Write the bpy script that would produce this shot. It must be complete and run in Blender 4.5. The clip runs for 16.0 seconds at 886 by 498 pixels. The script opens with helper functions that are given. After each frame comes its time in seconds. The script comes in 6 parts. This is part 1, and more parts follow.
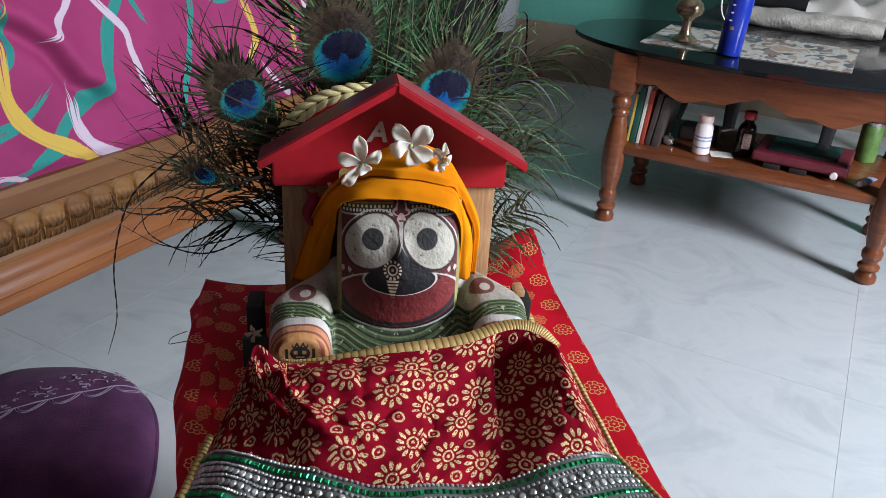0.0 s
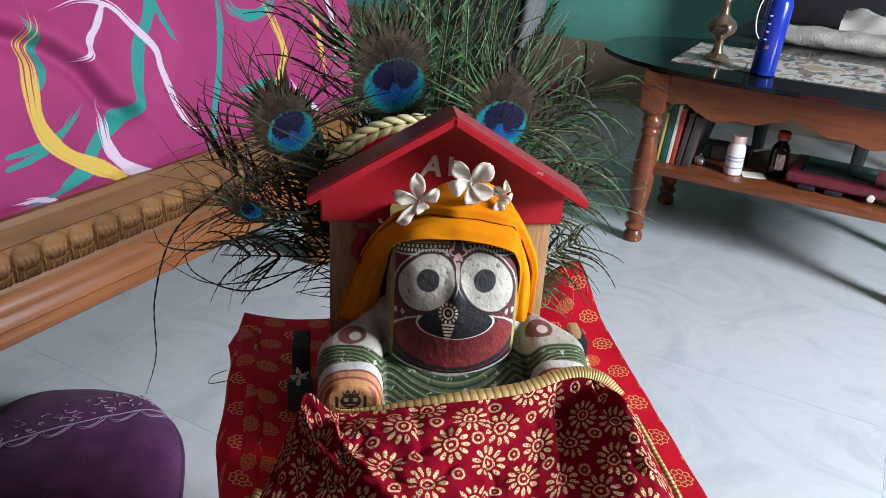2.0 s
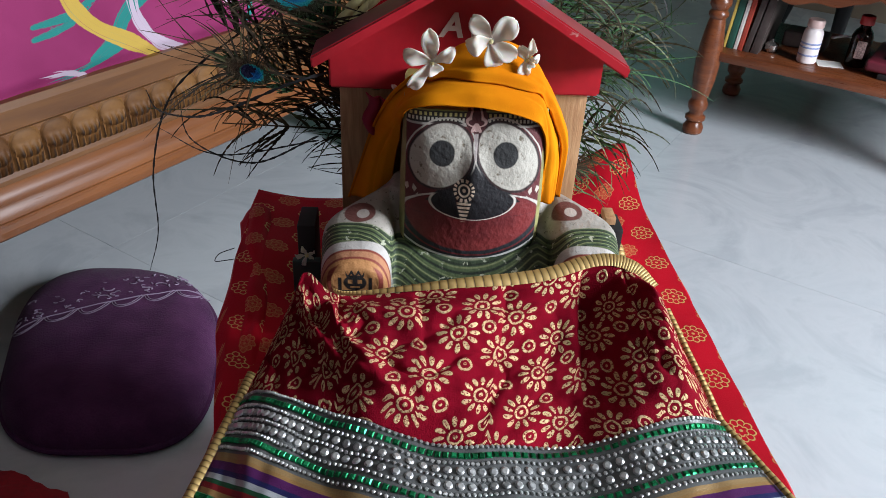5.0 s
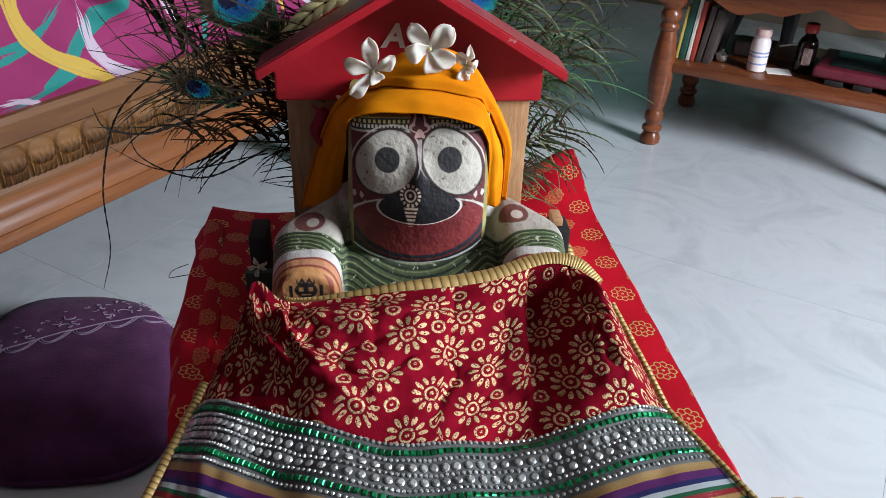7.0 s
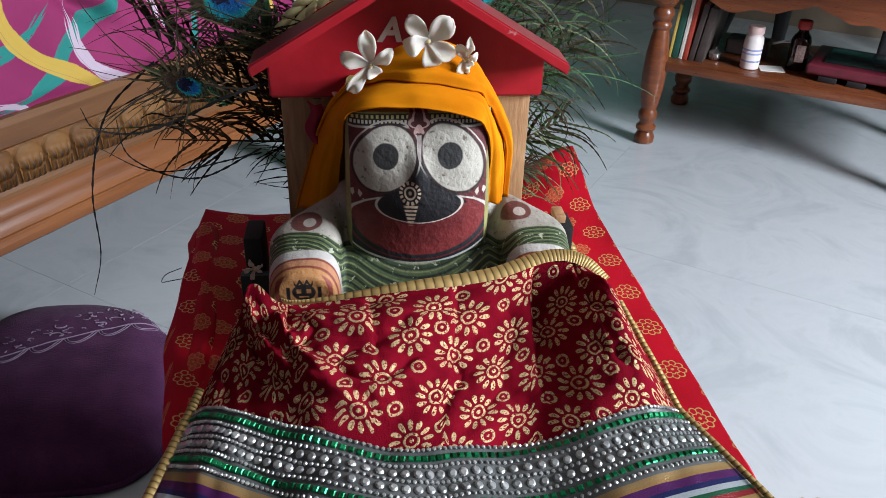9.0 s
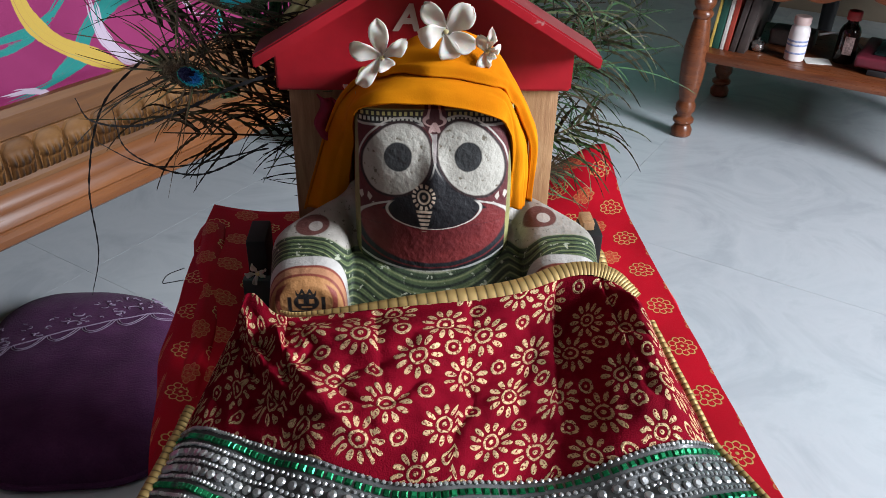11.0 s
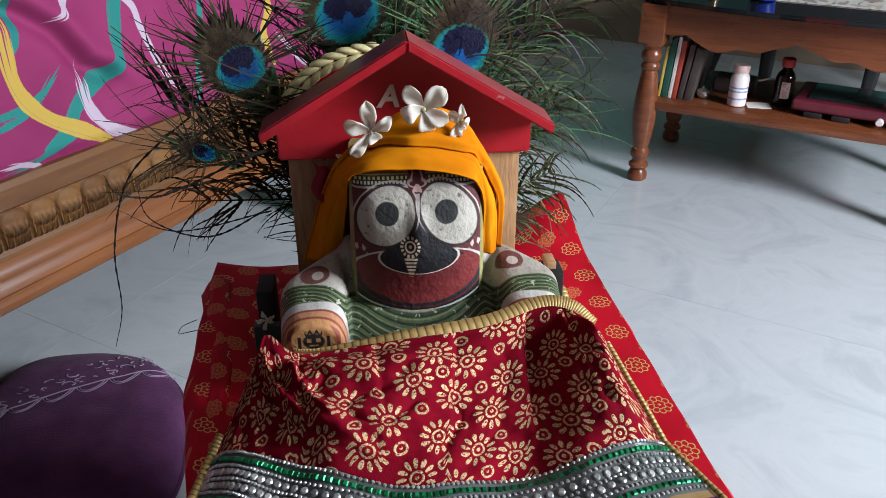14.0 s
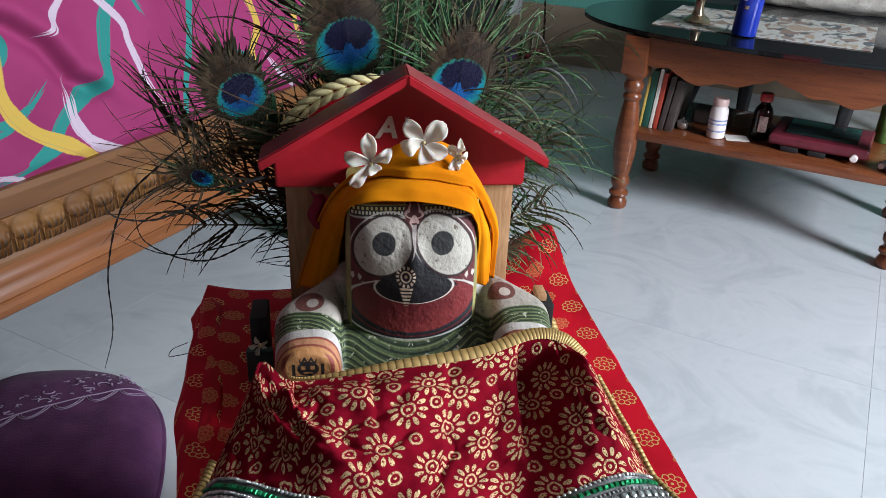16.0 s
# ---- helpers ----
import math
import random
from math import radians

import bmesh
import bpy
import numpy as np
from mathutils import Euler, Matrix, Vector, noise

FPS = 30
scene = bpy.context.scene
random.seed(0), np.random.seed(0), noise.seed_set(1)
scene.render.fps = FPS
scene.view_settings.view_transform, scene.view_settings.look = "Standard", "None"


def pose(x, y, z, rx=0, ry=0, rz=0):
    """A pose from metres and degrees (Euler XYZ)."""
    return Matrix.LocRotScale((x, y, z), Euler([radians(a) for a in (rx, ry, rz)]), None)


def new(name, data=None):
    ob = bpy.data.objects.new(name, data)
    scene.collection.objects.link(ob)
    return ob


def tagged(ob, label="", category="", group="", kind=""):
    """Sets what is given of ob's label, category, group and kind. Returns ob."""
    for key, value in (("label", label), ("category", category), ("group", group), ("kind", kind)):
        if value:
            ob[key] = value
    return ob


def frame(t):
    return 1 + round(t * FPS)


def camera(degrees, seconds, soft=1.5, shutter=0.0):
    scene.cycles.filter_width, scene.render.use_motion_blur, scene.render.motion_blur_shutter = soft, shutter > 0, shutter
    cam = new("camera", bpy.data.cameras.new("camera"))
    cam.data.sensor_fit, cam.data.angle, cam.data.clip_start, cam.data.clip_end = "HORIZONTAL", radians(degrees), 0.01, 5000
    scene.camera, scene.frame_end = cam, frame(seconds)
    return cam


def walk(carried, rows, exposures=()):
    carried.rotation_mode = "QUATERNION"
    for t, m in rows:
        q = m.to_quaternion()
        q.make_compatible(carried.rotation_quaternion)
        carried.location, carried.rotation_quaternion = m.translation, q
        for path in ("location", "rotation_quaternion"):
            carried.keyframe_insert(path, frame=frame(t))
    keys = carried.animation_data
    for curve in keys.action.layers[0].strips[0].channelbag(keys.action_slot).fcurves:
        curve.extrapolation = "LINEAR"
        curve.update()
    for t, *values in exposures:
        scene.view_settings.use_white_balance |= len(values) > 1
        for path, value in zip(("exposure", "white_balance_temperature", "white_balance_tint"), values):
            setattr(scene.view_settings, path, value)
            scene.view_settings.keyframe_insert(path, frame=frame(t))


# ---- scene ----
cam = camera(58.0, 16.0, soft=0.55)
ROWS = [
    (0, -0.0387, -0.5314, 0.7606, -6.92, -25.64, -3.20),
    (0.5, -0.0396, -0.5236, 0.7618, -6.97, -25.21, -3.05),
    (1, -0.0385, -0.5227, 0.7613, -6.85, -25.03, -2.98),
    (1.5, -0.0531, -0.5134, 0.7662, -6.44, -24.77, -2.92),
    (2, -0.0623, -0.4971, 0.7647, -5.77, -24.88, -3.25),
    (2.5, -0.0683, -0.4814, 0.7531, -6.32, -25.13, -1.62),
    (3, -0.0470, -0.4515, 0.7391, -6.07, -28.84, -2.02),
    (3.2, -0.0382, -0.4372, 0.7229, -5.33, -32.48, -3.26),
    (5.3, -0.0322, -0.4653, 0.7361, -1.46, -32.59, -2.49),
    (5.5, -0.0296, -0.4674, 0.7373, -2.08, -32.11, -2.27),
    (6, -0.0266, -0.4721, 0.7336, -3.13, -31.46, -2.04),
    (6.5, -0.0278, -0.4713, 0.7338, -3.91, -31.08, -2.05),
    (7, -0.0217, -0.4740, 0.7298, -4.44, -30.97, -1.78),
    (7.5, -0.0187, -0.4766, 0.7315, -4.75, -30.95, -1.53),
    (8, -0.0246, -0.4763, 0.7297, -4.92, -30.93, -1.56),
    (8.5, -0.0251, -0.4775, 0.7280, -5.09, -30.93, -1.59),
    (8.7, -0.0258, -0.4734, 0.7247, -5.38, -30.65, -1.37),
    (10.8, -0.0149, -0.4254, 0.7127, -3.14, -31.45, -1.35),
    (11, -0.0141, -0.4278, 0.7120, -2.75, -31.66, -1.26),
    (11.5, -0.0145, -0.4463, 0.7189, -2.56, -31.94, -1.12),
    (12, -0.0308, -0.4658, 0.7235, -2.84, -31.83, -1.10),
    (12.5, -0.0280, -0.4730, 0.7322, -3.81, -31.53, -1.58),
    (13, -0.0322, -0.4742, 0.7394, -4.59, -30.66, -1.95),
    (13.5, -0.0291, -0.4782, 0.7458, -4.76, -28.93, -2.00),
    (14, -0.0270, -0.4904, 0.7447, -5.98, -28.05, -0.04),
    (14.5, -0.0399, -0.4954, 0.7535, -6.07, -27.25, -0.53),
    (15, -0.0437, -0.4922, 0.7522, -6.36, -26.85, -1.02),
    (15.5, -0.0391, -0.4923, 0.7536, -6.69, -26.69, -1.48),
    (16, -0.0391, -0.4922, 0.7537, -6.87, -26.62, -2.09),
]
walk(cam, [(t, pose(x, y, z, 90 + pitch, roll, yaw)) for t, x, y, z, yaw, pitch, roll in ROWS],
     exposures=((0.0, -0.06), (0.5, 0.0), (1.0, 0.10), (1.5, 0.16), (2.0, 0.18), (2.5, 0.08), (3.0, 0.04), (5.5, -0.03), (16.0, -0.03)))

# ---- light: one bright window at the side of the room, weak fill and sky through an added opening behind ----
world = bpy.data.worlds.new("world")
scene.world = world
world.use_nodes = True
wn = world.node_tree.nodes
sky = wn.new("ShaderNodeTexSky")
sky.sky_type = "NISHITA"
sky.sun_disc = False
sky.sun_elevation, sky.sun_rotation = radians(40), radians(120)
world.node_tree.links.new(sky.outputs[0], wn["Background"].inputs[0])
wn["Background"].inputs[1].default_value = 0.05

ROOM = pose(0, 0, 0, 0, 0, -35)          # the room stands turned against the little shrine


def room(u, v, z=0.0):
    """A place in the room's own axes: u along the far wall, v towards it."""
    return ROOM @ Vector((u, v, z))


def area_lamp(name, u, v, z, w, h, power, turn, colour):
    data = bpy.data.lights.new(name, "AREA")
    data.shape, data.size, data.size_y = "RECTANGLE", w, h
    data.energy, data.color = power, colour
    ob = new(name, data)
    ob.matrix_world = ROOM @ pose(u, v, z, 90, 0, turn)
    return ob


area_lamp("window_daylight", 1.80, 0.58, 1.22, 0.60, 0.9, 124, 90, (0.85, 0.90, 1.0))
# weak fill lamp added in an unseen opening, no known door behind it
area_lamp("door_daylight", -0.2, -2.12, 1.15, 1.0, 2.0, 0.1, 0, (0.95, 0.97, 1.0))
scene.view_settings.exposure = 0.0

# ---- materials ----
class Sock:
    """A number in a node tree, with arithmetic."""

    def __init__(self, nt, s):
        self.nt, self.s = nt, s

    def op(self, kind, *others):
        n = self.nt.nodes.new("ShaderNodeMath")
        n.operation = kind
        for i, o in enumerate((self, *others)):
            if isinstance(o, Sock):
                self.nt.links.new(o.s, n.inputs[i])
            else:
                n.inputs[i].default_value = o
        return Sock(self.nt, n.outputs[0])

    def __add__(self, o): return self.op("ADD", o)
    def __sub__(self, o): return self.op("SUBTRACT", o)
    def __rsub__(self, o): return self.op("MULTIPLY", -1.0) + o
    def __mul__(self, o): return self.op("MULTIPLY", o)
    def __truediv__(self, o): return self.op("DIVIDE", o)
    def __lt__(self, o): return self.op("LESS_THAN", o)
    def __gt__(self, o): return self.op("GREATER_THAN", o)
    def absolute(self): return self.op("ABSOLUTE")
    def root(self): return self.op("SQRT")
    def cosine(self): return self.op("COSINE")
    def floor(self): return self.op("FLOOR")
    def part(self): return self - self.floor()
    def biggest(self, o): return self.op("MAXIMUM", o)
    def smallest(self, o): return self.op("MINIMUM", o)

    def step(self, edge, soft):
        """1 below the edge, 0 above, with a soft border."""
        n = self.nt.nodes.new("ShaderNodeMapRange")
        n.interpolation_type = "SMOOTHSTEP"
        self.nt.links.new(self.s, n.inputs[0])
        n.inputs[1].default_value, n.inputs[2].default_value = edge - soft, edge + soft
        n.inputs[3].default_value, n.inputs[4].default_value = 1, 0
        return Sock(self.nt, n.outputs[0])


class Paint:
    """A material under construction."""

    def __init__(self, name, rough=0.6, metal=0.0, spec=0.5):
        self.m = bpy.data.materials.new(name)
        self.m.use_nodes = True
        self.nt = self.m.node_tree
        self.b = self.nt.nodes["Principled BSDF"]
        self.b.inputs["Roughness"].default_value = rough
        self.b.inputs["Metallic"].default_value = metal
        self.b.inputs["Specular IOR Level"].default_value = spec

    def coord(self, kind="Object"):
        n = self.nt.nodes.new("ShaderNodeTexCoord")
        return n.outputs[kind]

    def axes(self, kind="Object"):
        n = self.nt.nodes.new("ShaderNodeSeparateXYZ")
        self.nt.links.new(self.coord(kind), n.inputs[0])
        return [Sock(self.nt, n.outputs[i]) for i in range(3)]

    def noise(self, scale, detail=4, stretch=(1, 1, 1), kind="Object", distort=0.0, rough=0.55):
        mp = self.nt.nodes.new("ShaderNodeMapping")
        mp.inputs["Scale"].default_value = stretch
        self.nt.links.new(self.coord(kind), mp.inputs[0])
        n = self.nt.nodes.new("ShaderNodeTexNoise")
        self.nt.links.new(mp.outputs[0], n.inputs["Vector"])
        n.inputs["Scale"].default_value, n.inputs["Detail"].default_value = scale, detail
        n.inputs["Distortion"].default_value, n.inputs["Roughness"].default_value = distort, rough
        return Sock(self.nt, n.outputs[0])

    def rgb(self, c):
        n = self.nt.nodes.new("ShaderNodeRGB")
        n.outputs[0].default_value = (*c, 1)
        return n.outputs[0]

    def mix(self, fac, a, b, blend="MIX"):
        n = self.nt.nodes.new("ShaderNodeMix")
        n.data_type, n.blend_type = "RGBA", blend
        for sock, v in ((n.inputs[0], fac), (n.inputs[6], a), (n.inputs[7], b)):
            if isinstance(v, Sock):
                self.nt.links.new(v.s, sock)
            elif isinstance(v, (int, float)):
                sock.default_value = v
            elif isinstance(v, tuple):
                sock.default_value = (*v, 1)
            else:
                self.nt.links.new(v, sock)
        return n.outputs[2]

    def ramp(self, fac, *stops):
        n = self.nt.nodes.new("ShaderNodeValToRGB")
        self.nt.links.new(fac.s, n.inputs[0])
        while len(n.color_ramp.elements) < len(stops):
            n.color_ramp.elements.new(0.5)
        for e, (p, c) in zip(n.color_ramp.elements, stops):
            e.position, e.color = p, (*c, 1)
        return n.outputs[0]

    def colour(self, c):
        if isinstance(c, tuple):
            self.b.inputs["Base Color"].default_value = (*c, 1)
        else:
            self.nt.links.new(c, self.b.inputs["Base Color"])
        return self

    def put(self, name, v):
        if isinstance(v, Sock):
            self.nt.links.new(v.s, self.b.inputs[name])
        else:
            self.b.inputs[name].default_value = v
        return self

    def bump(self, height, distance=0.001, strength=0.6):
        n = self.nt.nodes.new("ShaderNodeBump")
        n.inputs["Strength"].default_value, n.inputs["Distance"].default_value = strength, distance
        self.nt.links.new(height.s, n.inputs["Height"])
        self.nt.links.new(n.outputs[0], self.b.inputs["Normal"])
        return self


def plain(name, c, rough=0.6, metal=0.0, grain=40.0, vary=0.18, relief=0.0004, spec=0.5, stretch=(1, 1, 1), dirt=6.0):
    """A surface of one colour with grain, stains and fine relief."""
    p = Paint(name, rough, metal, spec)
    fine, broad = p.noise(grain, 5, stretch), p.noise(dirt, 3)
    dark = tuple(v * (1 - vary) for v in c)
    light = tuple(min(1, v * (1 + vary)) for v in c)
    base = p.ramp(fine, (0.3, dark), (0.7, light))
    base = p.mix((broad - 0.4) * 0.9, base, tuple(v * (1 - 0.8 * vary) for v in c))
    p.colour(base).put("Roughness", fine * 0.2 + (rough - 0.1))
    p.bump(fine, relief)
    return p.m


def wood(name, dark, light, rough=0.4, along=(1, 12, 12), scale=9.0, relief=0.0006):
    p = Paint(name, rough)
    g1 = p.noise(scale, 6, along, distort=0.6)
    g2 = p.noise(scale * 5, 4, along)
    wear = p.noise(3.0, 4)
    base = p.ramp(g1, (0.3, dark), (0.68, light))
    base = p.mix((g2 - 0.35) * 0.55, base, tuple(v * 0.7 for v in dark))
    base = p.mix((wear - 0.5) * 0.8, base, tuple(min(1, v * 1.25) for v in light))
    p.colour(base).put("Roughness", g2 * 0.25 + (rough - 0.12)).bump(g1 * 0.6 + g2 * 0.4, relief)
    return p.m


M = {}
M["wall_green"] = plain("wall_green", (0.10, 0.33, 0.27), 0.75, grain=90, vary=0.08, relief=0.0005)
M["wall_plain"] = plain("wall_plain", (0.11, 0.085, 0.065), 0.8, grain=90, vary=0.06)
M["dado"] = plain("dado_tile", (0.24, 0.19, 0.135), 0.35, grain=14, vary=0.12)
M["ceiling"] = plain("ceiling_paint", (0.34, 0.31, 0.28), 0.9, grain=60, vary=0.04)
M["table_wood"] = wood("table_wood", (0.095, 0.026, 0.010), (0.20, 0.061, 0.021), 0.3)
M["bed_wood"] = wood("bed_wood", (0.085, 0.031, 0.009), (0.17, 0.071, 0.020), 0.4, along=(12, 1, 12), scale=4)
M["bed_wood_orange"] = wood("bed_wood_orange", (0.130, 0.040, 0.010), (0.225, 0.079, 0.022), 0.32, along=(12, 1, 12), scale=4)
M["shrine_wood"] = wood("shrine_wood", (0.33, 0.165, 0.075), (0.52, 0.31, 0.155), 0.5, along=(14, 14, 1.5), scale=22)
p = Paint("shrine_red_paint", 0.38)
g1, g2, g3 = p.noise(120, 4), p.noise(9, 3), p.noise(70, 3)
red = p.ramp(g1 * 0.6 + g2 * 0.4, (0.3, (0.39, 0.010, 0.020)), (0.7, (0.50, 0.017, 0.029)))
red = p.mix(g3.step(0.27, 0.015), red, (0.50, 0.30, 0.27))
p.colour(red).put("Roughness", g2 * 0.25 + 0.25).bump(g1, 0.0002)
M["shrine_red"] = p.m
M["black_glass"] = plain("black_glass", (0.008, 0.010, 0.011), 0.06, grain=30, vary=0.1, relief=0.0)
M["black_paint"] = plain("black_paint", (0.010, 0.010, 0.011), 0.6, grain=50, vary=0.3)
M["white_plastic"] = plain("white_plastic", (0.72, 0.66, 0.64), 0.35, vary=0.05)


# ---- mesh helpers ----
def bm_box(bm, lo, hi, bevel=0.0, segs=2):
    mid = [(a + b) / 2 for a, b in zip(lo, hi)]
    r = bmesh.ops.create_cube(bm, size=1.0, matrix=Matrix.LocRotScale(mid, None, [b - a for a, b in zip(lo, hi)]))
    if bevel:
        edges = list({e for v in r["verts"] for e in v.link_edges})
        bmesh.ops.bevel(bm, geom=edges, offset=bevel, segments=segs, affect="EDGES", profile=0.6)
    return bm


def box(lo, hi, bevel=0.0, segs=2):
    return bm_box(bmesh.new(), lo, hi, bevel, segs)


def lathe(profile, segs=28, centre=(0, 0), turn=None):
    """A turned body: profile of (radius, height)."""
    bm = bmesh.new()
    rings = []
    for r, z in profile:
        rings.append([bm.verts.new((centre[0] + r * math.cos(2 * math.pi * k / segs), centre[1] + r * math.sin(2 * math.pi * k / segs), z)) for k in range(segs)])
    for a, b in zip(rings, rings[1:]):
        for k in range(segs):
            bm.faces.new((a[k], a[(k + 1) % segs], b[(k + 1) % segs], b[k]))
    if profile[0][0] > 1e-5:
        bm.faces.new(rings[0][::-1])
    if profile[-1][0] > 1e-5:
        bm.faces.new(rings[-1])
    bmesh.ops.remove_doubles(bm, verts=bm.verts, dist=1e-6)
    return bm


def extrude_outline(points, lo, hi, axis="z", bevel=0.0):
    """A slab from an outline. axis z: points are (x, y); axis y: points are (x, z)."""
    bm = bmesh.new()
    place = (lambda a, b, d: (a, b, d)) if axis == "z" else (lambda a, b, d: (a, d, b))
    va = [bm.verts.new(place(a, b, lo)) for a, b in points]
    vb = [bm.verts.new(place(a, b, hi)) for a, b in points]
    bm.faces.new(va[::-1])
    bm.faces.new(vb)
    n = len(points)
    for k in range(n):
        bm.faces.new((va[k], va[(k + 1) % n], vb[(k + 1) % n], vb[k]))
    bmesh.ops.recalc_face_normals(bm, faces=bm.faces)
    if bevel:
        edges = [e for e in bm.edges if e.calc_face_angle(0) > 0.5]
        bmesh.ops.bevel(bm, geom=edges, offset=bevel, segments=2, affect="EDGES")
    return bm


def tube_into(bm, pts, radii, sides=6, cap=True):
    """A tube along points, joined into bm."""
    pts = [Vector(p) for p in pts]
    rings = []
    for i, p in enumerate(pts):
        d = (pts[min(i + 1, len(pts) - 1)] - pts[max(i - 1, 0)]).normalized()
        a = d.orthogonal().normalized() if i == 0 else (a - d * a.dot(d)).normalized()
        b = d.cross(a)
        r = radii[i] if hasattr(radii, "__len__") else radii
        rings.append([bm.verts.new(p + (a * math.cos(2 * math.pi * k / sides) + b * math.sin(2 * math.pi * k / sides)) * r) for k in range(sides)])
    for s, t in zip(rings, rings[1:]):
        for k in range(sides):
            bm.faces.new((s[k], s[(k + 1) % sides], t[(k + 1) % sides], t[k]))
    if cap:
        bm.faces.new(rings[0][::-1])
        bm.faces.new(rings[-1])
    return bm


def mesh_from(bm, name, mats, smooth=True, angle=40):
    me = bpy.data.meshes.new(name)
    bmesh.ops.recalc_face_normals(bm, faces=bm.faces)
    for f in bm.faces:
        f.smooth = smooth
    if smooth:
        for e in bm.edges:
            if len(e.link_faces) == 2 and e.calc_face_angle(0) > radians(angle):
                e.smooth = False
    bm.to_mesh(me)
    bm.free()
    for m in (mats if isinstance(mats, (list, tuple)) else [mats]):
        me.materials.append(m)
    return me


def solid(name, bm, mats, at=None, smooth=True, angle=40):
    ob = new(name, mesh_from(bm, name, mats, smooth, angle))
    if at is not None:
        ob.matrix_world = at
    return ob


def part(name, bm, mats, parent, label="", at=None, smooth=True, angle=40):
    ob = solid(name, bm, mats, None, smooth, angle)
    ob.parent = parent
    if at is not None:
        ob.matrix_local = at
    return tagged(ob, label) if label else ob


def thing(name, label, category, at=None, group="", kind=""):
    ob = new(name)
    if at is not None:
        ob.matrix_world = at
    return tagged(ob, label, category, group, kind)


def grid(nu, nv, place, uv=True):
    """A sheet from place(s, t) with s, t in 0..1, with its uv map."""
    bm = bmesh.new()
    layer = bm.loops.layers.uv.new("UVMap")
    vs = [[bm.verts.new(place(i / nu, j / nv)) for i in range(nu + 1)] for j in range(nv + 1)]
    for j in range(nv):
        for i in range(nu):
            f = bm.faces.new((vs[j][i], vs[j][i + 1], vs[j + 1][i + 1], vs[j + 1][i]))
            for lp, (a, b) in zip(f.loops, ((i, j), (i + 1, j), (i + 1, j + 1), (i, j + 1))):
                lp[layer].uv = (a / nu, b / nv)
    return bm


def smooth_step(a, b, x):
    t = min(1, max(0, (x - a) / (b - a)))
    return t * t * (3 - 2 * t)


def lerp(a, b, t):
    return a + (b - a) * t


def curve_through(pts, n):
    """n points of a smooth line through pts."""
    pts = [Vector(p) for p in pts]
    ext = [pts[0] * 2 - pts[1], *pts, pts[-1] * 2 - pts[-2]]
    out = []
    for k in range(n):
        s = k / (n - 1) * (len(pts) - 1)
        i = min(int(s), len(pts) - 2)
        t = s - i
        a, b, c, d = ext[i:i + 4]
        out.append(0.5 * ((2 * b) + (c - a) * t + (2 * a - 5 * b + 4 * c - d) * t * t + (3 * b - a - 3 * c + d) * t ** 3))
    return out


# ---- the room ----
FLOOR_LO, FLOOR_HI = (-2.6, -2.1), (2.6, 2.64)


def wall(name, lo, hi, m, label):
    return tagged(solid(name, box(lo, hi), m, ROOM, smooth=False), label, "wall", kind="structure")


wall("wall_north", (-2.7, 2.644, 0.0), (2.7, 2.8, 2.8), M["wall_green"], "sea-green painted plaster wall behind the table")
# unseen walls and ceiling, kept dull and warm to limit and tint bounced light
wall("wall_west", (-2.75, -2.1, 0.0), (-2.6, 2.64, 2.8), M["wall_plain"], "unseen dull beige wall closing the room beyond the bed")
# the gap in these unseen walls is made up to let fill in
wall("wall_south", (-2.7, -2.35, 0.0), (-0.75, -2.1, 2.8), M["wall_plain"], "unseen dull beige wall beside an added opening for fill light")
wall("wall_south.001", (0.35, -2.35, 0.0), (2.7, -2.1, 2.8), M["wall_plain"], "unseen dull beige wall beside an added opening for fill light")
wall("wall_south.002", (-0.75, -2.35, 2.25), (0.35, -2.1, 2.8), M["wall_plain"], "unseen dull beige wall over an added opening for fill light")
wall("wall_east", (1.82, -2.1, 0.0), (1.97, 0.15, 2.8), M["wall_plain"], "unseen dull beige wall closing the room beside a window")
wall("wall_east.001", (1.82, 1.0, 0.0), (1.97, 2.64, 2.8), M["wall_plain"], "unseen dull beige wall closing the room beside a window")
wall("wall_east.002", (1.82, 0.15, 0.0), (1.97, 1.0, 0.70), M["wall_plain"], "unseen dull beige wall closing the room under a window")
wall("wall_east.003", (1.82, 0.15, 1.80), (1.97, 1.0, 2.8), M["wall_plain"], "unseen dull beige wall closing the room over a window")
tagged(solid("ceiling", box((-2.7, -2.3, 2.8), (2.7, 2.8, 2.95)), M["ceiling"], ROOM, smooth=False), "unseen plain dull cream ceiling closing the room", "ceiling", kind="structure")
tagged(solid("trim", box((-2.6, 2.632, 0.0), (2.6, 2.643, 0.222), 0.002), M["dado"], ROOM), "beige tiled skirting band on the green wall", "skirting", kind="structure")

# floor: large polished tiles
p = Paint("floor_tile", 0.16, spec=0.5)
vein = p.noise(3.5, 8, distort=2.2, rough=0.62)
cloud = p.noise(1.3, 4)
fine = p.noise(38, 5)
base = p.ramp(vein, (0.36, (0.395, 0.425, 0.445)), (0.5, (0.47, 0.50, 0.515)), (0.66, (0.43, 0.46, 0.48)))
base = p.mix((cloud - 0.35) * 0.6, base, (0.43, 0.45, 0.48))
base = p.mix((fine - 0.5) * 0.35, base, (0.33, 0.35, 0.35))
p.colour(base).put("Roughness", cloud * 0.16 + 0.12)
M["floor_tile"] = p.m
M["grout"] = plain("grout", (0.36, 0.37, 0.38), 0.8, grain=80)

